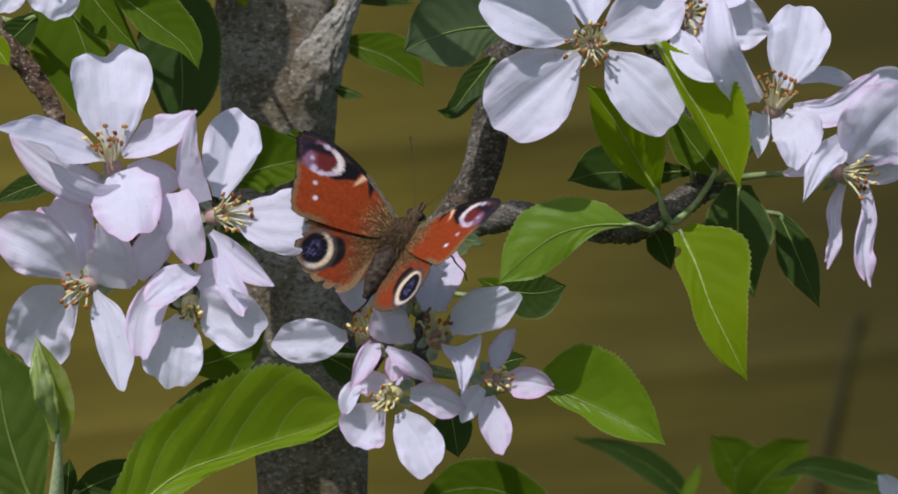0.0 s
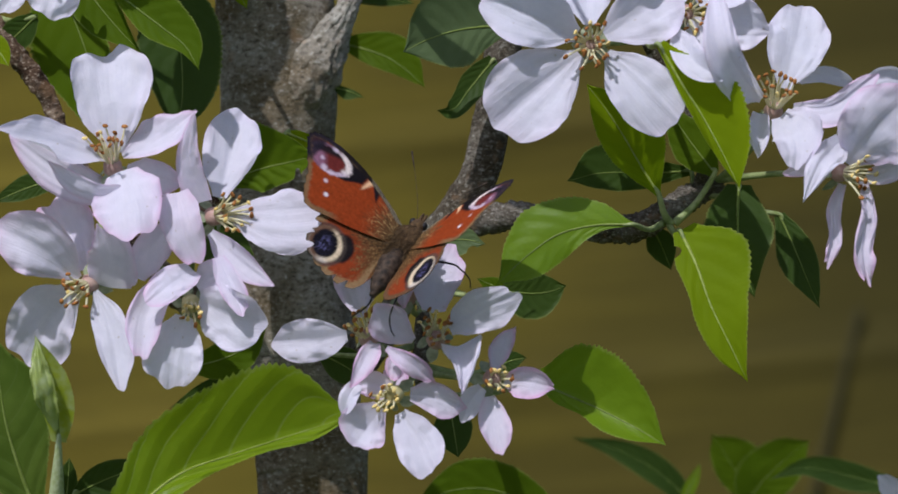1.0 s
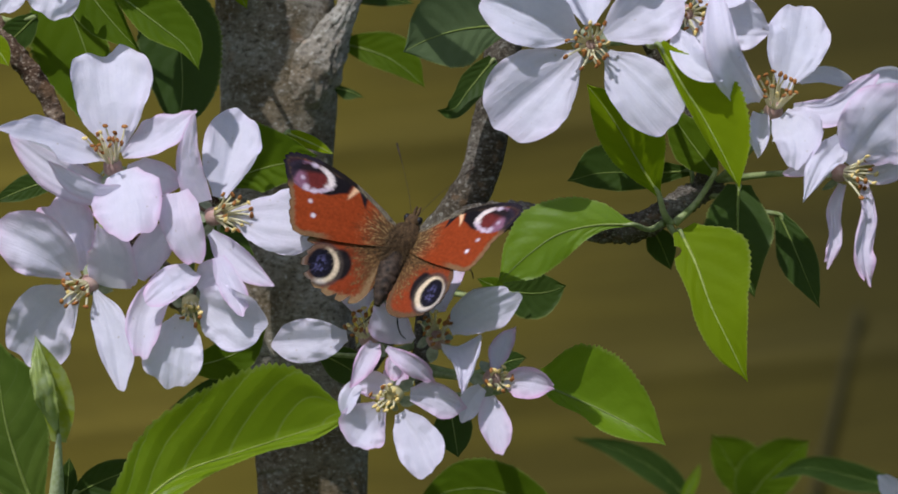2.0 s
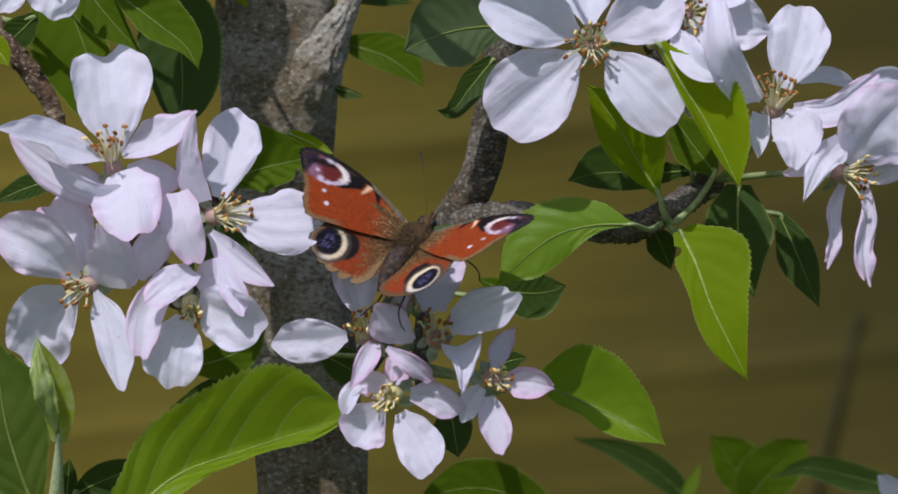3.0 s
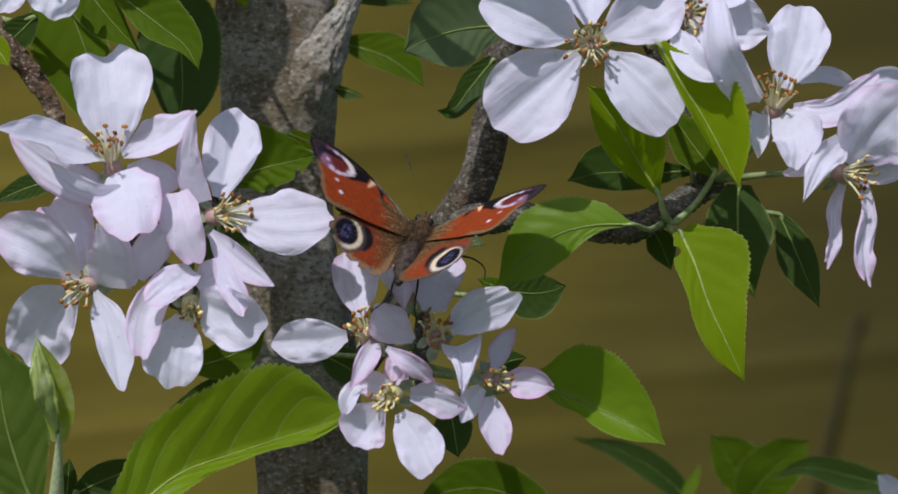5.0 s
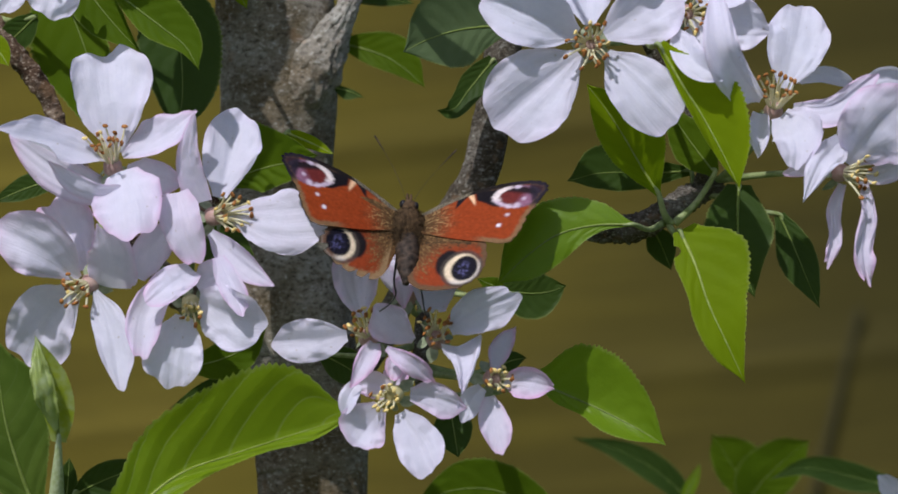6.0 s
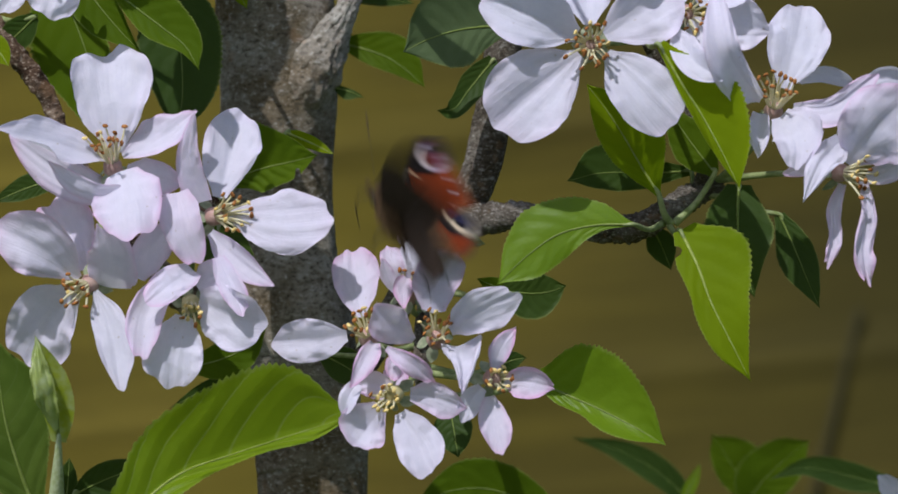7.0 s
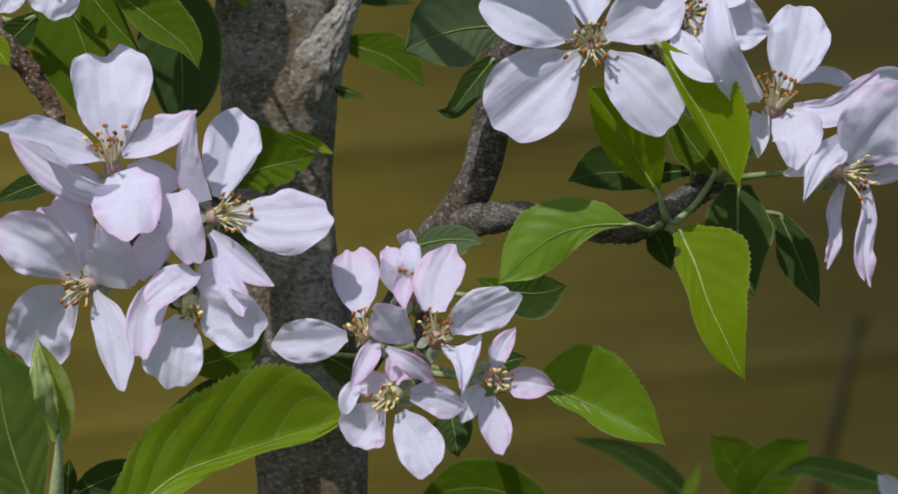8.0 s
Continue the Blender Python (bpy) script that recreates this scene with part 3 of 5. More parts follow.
def leaf(kind, mid, left, right, root, sl=0.12, sr=0.12, twist=0.0, bites=(), label="", rib=1.0, stalk=1.0, quilt=0.011, veins=7.0, slope=0.36):
    """An apple leaf: blade, midrib and petiole. root: where the petiole springs from the wood."""
    sd = seed()
    r = at(root)
    ob = tagged(new("apple_leaf"), label or LEAF_LABELS[kind], "leaf", "apple leaves")
    ob.location = r
    sh = Blade([at(p) - r for p in mid], [mm(w) for w in left] + [0.0], [mm(w) for w in right] + [0.0], sl, sr, twist, 0.07, seed=sd)
    part("blade", sh.mesh(110, 10, 1.25, 0.0, 0.03, 34, 0.07, quilt * mm(max(left) + max(right)), veins, slope, bites), LEAF_MATS[kind], ob)
    bm = bmesh.new()
    pts = [sh.point(t, 0, 1, 0.00006) for t in (0.0, 0.25, 0.5, 0.75, 0.97)]
    tube(bm, pts, [mm(v * rib * (0.55 if kind in ("dark", "deep") else 0.72)) for v in (0.50, 0.36, 0.25, 0.16, 0.07)], 6, 6)
    part("midrib", bm, M_LITRIB if kind in ("young", "broad") else M_RIB, ob)
    bm = bmesh.new()
    bow = pts[0] * 0.55 + Vector((0, 0, -0.0015))
    tube(bm, [Vector((0, 0, 0)), bow, pts[0], pts[0] + (pts[1] - pts[0]) * 0.3], [mm(0.85 * stalk), mm(0.66 * stalk), mm(0.52 * min(stalk, 1.25)), mm(0.26)], 8, 6)
    part("petiole", bm, M_DOWNY if kind == "hairy" else M_STALK, ob)
    return ob


def build_leaves():
    leaf("broad", [(-70.1, -40, -58.7), (-59.2, -34, -49.8), (-48.5, -28, -46), (-36.1, -22, -42.1), (-20.3, -16, -37.2)], (6.6, 11.4, 15.7, 16.9, 14.1), (3.3, 4, 2.5, 1.8, 2.5), (-54.7, 40, -89.2), sl=0.3, sr=0.8, label='broad sunlit green apple leaf with raised veins', quilt=0.022, veins=5.2, slope=0.46)
    leaf("mid", [(19.7, 5, -30.7), (26.2, 2.2, -33.4), (34.6, -0.5, -37), (41, -3.2, -40.2), (49, -6, -44.8)], (2.9, 11.4, 13, 11.2, 6.5), (0.5, 2.6, 2.9, 4.2, 2.9), (-5.5, 0, -33.7), sl=0.35, sr=0.8, label='folded shiny green apple leaf half in shade', quilt=0.02, veins=6.0)
    swing = leaf("young", [(51.9, -10, 3.7), (55, -14, -3.1), (57.7, -17, -11.4), (61.2, -19, -19), (66.5, -20, -30.1)], (3.8, 12, 11, 7.4, 3.5), (1.8, 4.3, 3.8, 4.9, 3.8), (49.9, 8, 6), sl=0.14, sr=0.12, bites=((0.12, 1, 0.035),), label='hanging bright yellow-green leaf with a bitten edge', rib=1.25)
    leaf("mid", [(41.4, -16.5, 5), (33.4, -16.5, 4.9), (26.3, -16.5, 3.7), (18.7, -16.5, -0.9), (10.7, -16.5, -8.4)], (0.4, 1.3, 4.3, 5.8, 4.9), (0.5, 5.1, 7.4, 8.2, 5.1), (49.9, 8, 6), sl=0.12, sr=-0.3, label='green apple leaf with a slight shine', quilt=0.01)
    leaf("young", [(47.6, 0, 12.1), (43.9, -1.2, 17.7), (39.9, -2.5, 24.5), (35.5, -3.8, 31.2), (31, -5, 36.9)], (0.8, 3.1, 5.2, 5.4, 3.6), (0.6, 4.9, 7.8, 7.8, 4.9), (50.6, 4, 5.4), sl=0.75, sr=0.75, stalk=1.2, label='upright yellow-green leaf folded along its midrib', quilt=0.03)
    leaf("young", [(46.3, -26, 44.9), (51.3, -27, 36.2), (56.6, -28, 27.7), (60.3, -29, 20.6), (64.1, -30, 12.6)], (1.5, 5.7, 9.9, 9.1, 5.8), (0.6, 1.1, 1.8, 2, 1.3), (43.9, 0, 48), sl=0.35, sr=-0.5, label='long yellow-green leaf under white petals', quilt=0.02)
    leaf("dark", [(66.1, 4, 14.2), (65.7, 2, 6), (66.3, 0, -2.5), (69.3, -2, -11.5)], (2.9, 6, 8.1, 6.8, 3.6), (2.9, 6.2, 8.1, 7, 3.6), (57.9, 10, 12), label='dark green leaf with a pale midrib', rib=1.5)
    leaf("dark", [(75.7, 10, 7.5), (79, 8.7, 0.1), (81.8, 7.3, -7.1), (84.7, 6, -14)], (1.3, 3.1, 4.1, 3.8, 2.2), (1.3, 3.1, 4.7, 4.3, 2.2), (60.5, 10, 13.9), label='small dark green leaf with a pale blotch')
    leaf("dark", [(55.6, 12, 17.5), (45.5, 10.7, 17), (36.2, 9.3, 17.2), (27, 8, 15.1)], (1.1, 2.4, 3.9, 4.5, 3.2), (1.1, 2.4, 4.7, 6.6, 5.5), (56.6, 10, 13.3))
    leaf("dull", [(13.3, 6, 50.4), (5.5, 4, 50), (-2.6, 2, 48.1), (-10.4, 0, 44.3)], (2.1, 5, 8.1, 8.3, 5.5), (2.6, 6.5, 9.9, 9.9, 6.3), (14.1, 22, 54.6), sl=0.1, sr=0.3, label='grey-green leaf with a shadowed half')
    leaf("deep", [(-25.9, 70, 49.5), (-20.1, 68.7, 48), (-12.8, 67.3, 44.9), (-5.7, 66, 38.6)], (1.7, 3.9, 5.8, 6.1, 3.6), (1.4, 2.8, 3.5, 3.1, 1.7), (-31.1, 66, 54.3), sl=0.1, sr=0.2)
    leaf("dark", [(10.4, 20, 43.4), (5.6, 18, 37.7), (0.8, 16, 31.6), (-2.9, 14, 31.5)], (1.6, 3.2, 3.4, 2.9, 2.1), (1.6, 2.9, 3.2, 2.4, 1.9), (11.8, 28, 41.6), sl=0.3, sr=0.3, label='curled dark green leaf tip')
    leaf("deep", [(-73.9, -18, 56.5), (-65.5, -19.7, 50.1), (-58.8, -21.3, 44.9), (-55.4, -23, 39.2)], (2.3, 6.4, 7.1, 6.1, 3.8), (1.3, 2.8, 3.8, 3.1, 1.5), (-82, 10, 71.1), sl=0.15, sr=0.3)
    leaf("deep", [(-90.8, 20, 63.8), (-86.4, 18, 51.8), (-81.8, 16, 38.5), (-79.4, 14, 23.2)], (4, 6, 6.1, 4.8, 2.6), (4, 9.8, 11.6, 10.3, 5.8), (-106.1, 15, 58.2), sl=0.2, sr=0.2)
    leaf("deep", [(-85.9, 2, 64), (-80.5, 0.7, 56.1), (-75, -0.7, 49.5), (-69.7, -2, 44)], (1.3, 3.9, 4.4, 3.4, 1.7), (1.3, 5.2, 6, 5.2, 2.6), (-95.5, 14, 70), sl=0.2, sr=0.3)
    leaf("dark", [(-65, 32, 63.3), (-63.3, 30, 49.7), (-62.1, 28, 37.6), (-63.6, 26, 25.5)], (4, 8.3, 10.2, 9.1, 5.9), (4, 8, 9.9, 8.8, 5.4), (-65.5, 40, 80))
    leaf("deep", [(-51.2, 14, 14.9), (-44.2, 10.7, 17.7), (-36.9, 7.3, 19.3), (-30, 4, 21)], (3.9, 9.4, 11.3, 8.9, 5.2), (1.8, 3.4, 5.5, 4.7, 3.4), (-54.3, 14, 10.7), sl=0.2, sr=0.3, bites=((0.78, 1, 0.03),), label='deep green leaf with a nibbled lower edge', quilt=0.04)
    leaf("young", [(-37.6, 18, 26.4), (-31.6, 15, 23.9), (-26.3, 12, 21.2)], (0.8, 1.6, 1.7, 1.5, 0.9), (0.8, 1.6, 1.7, 1.3, 0.8), (-53, 14, 11.2))
    leaf("dark", [(-89.3, 10, 14.8), (-94.3, 9.3, 14.3), (-98.7, 8.7, 12.7), (-104.6, 8, 10.1)], (1, 2.1, 2.6, 2.4, 1.3), (1, 2.4, 3.1, 2.6, 1.6), (-86.1, 12, 23.2))
    leaf("veined", [(-93.6, -8, -58.4), (-96.8, -9.5, -49.4), (-99.3, -11, -40.4), (-101.2, -12.5, -26.8), (-101.2, -14, -20.4)], (3.9, 6.7, 9.3, 9, 6.7), (3.1, 6.4, 9.3, 9.5, 7.5), (-83.1, 8, -76.2), label='deep green leaf with pale branching veins', quilt=0.015, rib=1.5, veins=6.0)
    downy = leaf("hairy", [(-85.9, -30, -43), (-86.3, -32, -34.5), (-87.8, -34, -26.5), (-90.5, -36, -19.3)], (1.8, 3, 4.5, 3.8, 1.6), (1.8, 3.5, 4.3, 3.6, 1.8), (-88.7, -14, -72.9), sl=-0.8, sr=0.35, stalk=3.0, quilt=0.012)
    roll = Blade([at(p) - downy.location for p in ((-86.2, -33, -40.3), (-87.6, -37, -34.1), (-89.3, -38.5, -27.3), (-90.3, -37, -19.6))], [mm(w) for w in (0.6, 1.9, 2.3, 1.9, 0.3)], [mm(w) for w in (0.6, 2.0, 2.6, 2.0, 0.3)], -0.2, -0.5, 10, 1.1, pleat=0.5, seed=77)
    part("rolled_half", roll.mesh(60, 10, 1.2, 0.0, 0.16, 16, 0.10), M_FELT, downy, "silvery downy rolled leaf half")
    leaf("young", [(-109.3, -4, -46.5), (-102.6, -6, -51.6), (-94.4, -8, -57.9)], (1, 2.3, 2.8, 2.3, 1.3), (1, 2.3, 2.8, 2.3, 1.3), (-105.1, -18, -71.3))
    leaf("dark", [(-85.6, 6, -56.7), (-79, 6, -53.3), (-73.5, 6, -51.4), (-68.2, 6, -49.6)], (1.3, 3.1, 3.9, 3.7, 2.4), (1.3, 3.3, 4.2, 3.7, 2), (-82.1, 12, -77))
    leaf("dark", [(-88.1, 8, -60.8), (-87.3, 8, -54.9), (-86.9, 8, -48.1)], (1, 2, 2.6, 2.4, 1.6), (1, 2, 2.6, 2.2, 1.4), (-86.3, 0, -74.8))
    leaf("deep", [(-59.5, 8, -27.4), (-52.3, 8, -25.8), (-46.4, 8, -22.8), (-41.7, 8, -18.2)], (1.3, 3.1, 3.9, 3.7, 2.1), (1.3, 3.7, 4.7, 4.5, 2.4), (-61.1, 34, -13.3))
    # mostly hidden leaf, added behind the petals to shade the lower trunk
    leaf("dark", [(-58.6, 14, 4.1), (-53.2, 12.7, 1.2), (-48.2, 11.3, -2), (-43.1, 10, -5.1)], (1.6, 4.5, 5.5, 4.7, 2.4), (1.6, 4.5, 5.5, 4.7, 2.4), (-61.1, 34, -12))
    leaf("dark", [(-47.2, 24, -28.9), (-55.9, 25, -32.7), (-65.4, 26, -37.7)], (0.7, 1.3, 1.7, 1.6, 0.8), (0.7, 1.3, 1.7, 1.6, 0.8), (-61.1, 34, -13.3))
    leaf("dark", [(0.1, 4, -36.7), (1, 2, -40.9), (2.1, 0, -47.9)], (1.8, 3.6, 4.3, 3.9, 2.3), (1.8, 3.6, 4.7, 3.9, 2.6), (-5.7, 2, -32.4))
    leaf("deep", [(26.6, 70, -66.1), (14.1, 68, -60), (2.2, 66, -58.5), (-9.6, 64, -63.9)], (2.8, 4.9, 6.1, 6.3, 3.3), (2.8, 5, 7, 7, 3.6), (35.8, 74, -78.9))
    leaf("dark", [(12.1, 8, -10.1), (17.8, 8.7, -10.6), (22.5, 9.3, -10.4), (26.9, 10, -8.8)], (1.8, 3.9, 5, 4.7, 3.4), (1.8, 4.7, 6, 5.5, 2.9), (-4.8, 22, -9.2))
    leaf("deep", [(14.7, 12, -12.2), (10.8, 12, -9.3), (6.3, 12, -7.2)], (0.8, 1.8, 2.4, 2.1, 1.1), (0.8, 1.8, 2.4, 2.1, 1.1), (-4.8, 24, -7.9))
    leaf("dull", [(-9.5, 12, -0.4), (-2.5, 10.7, 1.4), (3.4, 9.3, 1.7), (8.4, 8, 0.7)], (1.1, 2.4, 3.3, 3.4, 2.4), (1.1, 2.4, 3.7, 3.9, 2.9), (-5.6, 28, -5.2), bites=((0.84, 1, 0.06),))
    leaf("deep", [(80, 160, -66.8), (76.6, 158.7, -60.4), (72.8, 157.3, -54.6), (69.1, 156, -49.4)], (1.8, 3.9, 5.1, 4.8, 3.3), (3, 7, 8.5, 7.6, 4.8), (83.4, 170, -80.8), rib=0.5)
    leaf("deep", [(78, 158, -68.5), (82.4, 156, -62), (88.3, 154, -55.9), (94.8, 152, -50.7)], (2.4, 6.3, 7.8, 6.9, 4.8), (2.4, 6, 6.9, 6.6, 4.5), (83.4, 170, -80.8), rib=0.5)
    leaf("dark", [(65.5, 172, -69.5), (56.7, 170.7, -60.7), (45.5, 169.3, -54.2), (31.9, 168, -50.5)], (1.5, 3.1, 3.8, 3.1, 1.5), (1.5, 3.4, 4, 3.1, 1.5), (78.4, 164, -80.7), rib=0.4)
    leaf("mid", [(61.9, 168, -68.5), (64.2, 167, -63.9), (67, 166, -57.4)], (0.8, 1.4, 1.7, 1.4, 0.8), (0.8, 1.4, 1.7, 1.4, 0.8), (83.4, 170, -80.8))
    leaf("dark", [(117.7, 140, -62.4), (105, 139.3, -59.9), (93, 138.7, -57.1), (82.6, 138, -60.5)], (1.5, 3, 3.6, 3, 1.5), (1.5, 3, 3.9, 3.3, 1.5), (105.6, 130, -78), rib=0.4)
    leaf("deep", [(60.6, 4, 16.8), (55.9, 4.7, 22.9), (52.3, 5.3, 28.1), (49.2, 6, 32.1)], (1.3, 3.9, 5, 4.2, 2.4), (1.3, 3.9, 5, 4.2, 2.4), (51.4, 4, 5.4), stalk=1.15)
    leaf("young", [(-53.9, 46, 70.3), (-51.2, 45, 63.4), (-47.9, 44, 56.4)], (1.1, 2.7, 3.4, 3.3, 1.9), (1.1, 2.7, 3.3, 2.7, 1.6), (-52.1, 48, 93.7))
    leaf("young", [(-106, 4, 48.2), (-102.9, 3, 45.1), (-100.1, 2, 41)], (1, 2.3, 2.9, 2.6, 1.6), (1, 2.1, 2.6, 2.3, 1.3), (-103.5, 15, 50.3))
    leaf("dark", [(-94.7, 8, 52.8), (-99.3, 10, 48.5), (-105.3, 12, 44.1)], (1.3, 2.9, 3.7, 3.2, 1.8), (1.3, 2.9, 3.7, 3.2, 1.8), (-107, 14, 54))
    leaf("dark", [(10.7, 6, -27.6), (14.1, 6, -26), (17.8, 6, -25.3)], (0.8, 1.8, 2.4, 2.1, 1.3), (0.8, 1.8, 2.4, 2.1, 1), (-5.2, 2, -27.2))
    leaf("dark", [(-29.6, 8, -24.3), (-23.6, 8, -27.4), (-17.8, 8, -31.6)], (1, 3.1, 4.2, 3.9, 2.4), (1, 2.9, 3.9, 3.7, 2.1), (-6, 4, -22.1))
    leaf("dark", [(-27.5, 52, 38.2), (-24.4, 51, 37.4), (-20.2, 50, 35.7)], (0.5, 0.7, 0.7, 0.7, 0.5), (0.5, 1.6, 2.2, 1.9, 0.8), (-31.5, 57, 37))
    leaf("dark", [(-26.1, 90, 62.7), (-17.6, 90, 62.1), (-8.2, 90, 60.4)], (1.1, 2.1, 2.6, 2.3, 1.1), (1.1, 2, 2.4, 2.1, 1.1), (-34, 70, 62.9))
    leaf("dark", [(46.9, 18, 4.6), (49.3, 18, -0.1), (51.4, 18, -5.4)], (1.3, 2.6, 3.4, 2.9, 1.6), (1.3, 2.6, 3.4, 2.9, 1.6), (42.2, 12, 5.1))
    # unseen spray added over the view to shade the trunk and the upper leaves
    leaf("mid", [(-75, 10, 126), (-72, 10, 104), (-68, 10, 78)], (5, 11, 14, 13, 8), (4, 8, 9, 9, 6), (-65.5, 40, 82))
    leaf("mid", [(-77, -7, 106), (-73, -7, 84), (-69, -7, 62)], (4, 8, 10, 9, 6), (4, 8, 10, 9, 6), (-82.3, 14, 74))
    leaf("mid", [(-62, -22, 102), (-70, -22, 84), (-79, -22, 64)], (5, 11, 13, 11, 5), (5, 11, 13, 10, 5), (-65.6, 42, 82))
    leaf("mid", [(8, -66, 108), (-8, -50, 100), (-26, -30, 95)], (4, 9, 11, 10, 6), (4, 8, 10, 9, 6), (16.3, 34, 80))
    leaf("mid", [(-56, -40, 110), (-78, -40, 96), (-102, -44, 86)], (4, 9, 11, 10, 6), (4, 9, 11, 10, 6), (-98.1, 14, 72))
    return swing


# ---- blossom ----
def flower(centre, root, petals, toward, stamens=14, spread=0.75, reach=6.0, label="", sepals=5, yellow=0.12):
    """An apple blossom. petals: rows of stuff, midline, half widths, and how they bend; toward: the way its stamens point."""
    rnd = random.Random(seed())
    c = at(centre)
    ob = tagged(new("apple_blossom"), label or "open white apple blossom with pink-tinged petals", "blossom", "apple blossoms")
    ob.location = c
    way = Vector(toward).normalized()
    bm = bmesh.new()
    turn = way.to_track_quat("Z", "Y").to_matrix().to_4x4()
    ball(bm, -way * 0.0012, (0.0022, 0.0022, 0.0026), turn, 12, 8, 0.15)
    part("calyx", bm, M_CORE if yellow > 0.6 else M_CALYX, ob, "swollen flower base")
    bm = bmesh.new()
    r = at(root) - c
    tube(bm, [-way * 0.003, r * 0.45 - way * 0.004, r], [0.0009, 0.0007, 0.0010], 8, 8, 0.08, 400)
    part("stalk", bm, M_STALK, ob, "thin downy green flower stalk")
    for k in range(sepals):
        a = 2 * math.pi * (k + 0.5) / sepals
        o = turn.to_3x3() @ Vector((math.cos(a), math.sin(a), -0.35))
        sh = Blade([o * 0.0014 - way * 0.0012, o * 0.0030 - way * 0.0019, o * 0.0046 - way * 0.0030], (0.0006, 0.0014, 0.0011, 0.0), (0.0006, 0.0014, 0.0011, 0.0), 0.2, 0.2, face=way, seed=seed())
        part("sepal", sh.mesh(8, 2), M_SEPAL, ob)
    for mat, mid, left, right, *bend in petals:
        form = dict(sl=0.36, sr=0.36, ruffle=0.28, pleat=0.11, blunt=0.40) | (bend[0] if bend else {})
        sh = Blade([at(p) - c for p in mid], [mm(w) for w in left], [mm(w) for w in right], seed=seed(), **form)
        part("petal", sh.mesh(40, 15, 1.35, 0.10, 0.035), mat, ob)
    for k in range(stamens):
        a = 2 * math.pi * (k + rnd.random() * 0.7) / stamens
        rad = spread * (0.12 + 0.95 * rnd.random())
        d = (turn.to_3x3() @ Vector((math.cos(a) * rad, math.sin(a) * rad, 1))).normalized()
        ln = mm(reach) * rnd.uniform(0.5, 1.0)
        bm = bmesh.new()
        foot = turn.to_3x3() @ Vector((math.cos(a) * 0.0012, math.sin(a) * 0.0012, 0.0006))
        end = foot + d * ln
        tube(bm, [foot, foot + d * ln * 0.5 + way * ln * 0.08 + Vector((rnd.uniform(-1, 1), rnd.uniform(-1, 1), rnd.uniform(-1, 1))) * ln * 0.07, end], [0.00034, 0.00026, 0.00020], 5, 4)
        ball(bm, end, (0.00051, 0.00038, 0.00070), Matrix.Rotation(rnd.uniform(0, 3), 4, Vector((rnd.random(), rnd.random(), rnd.random()))), 7, 5, 0.3, 1500, 1)
        part("stamen", bm, (M_FILAMENT, M_POLLEN if rnd.random() < yellow else M_ANTHER), ob)
    return ob


W, B, K = M_PETAL, M_BLUSH, M_PINK


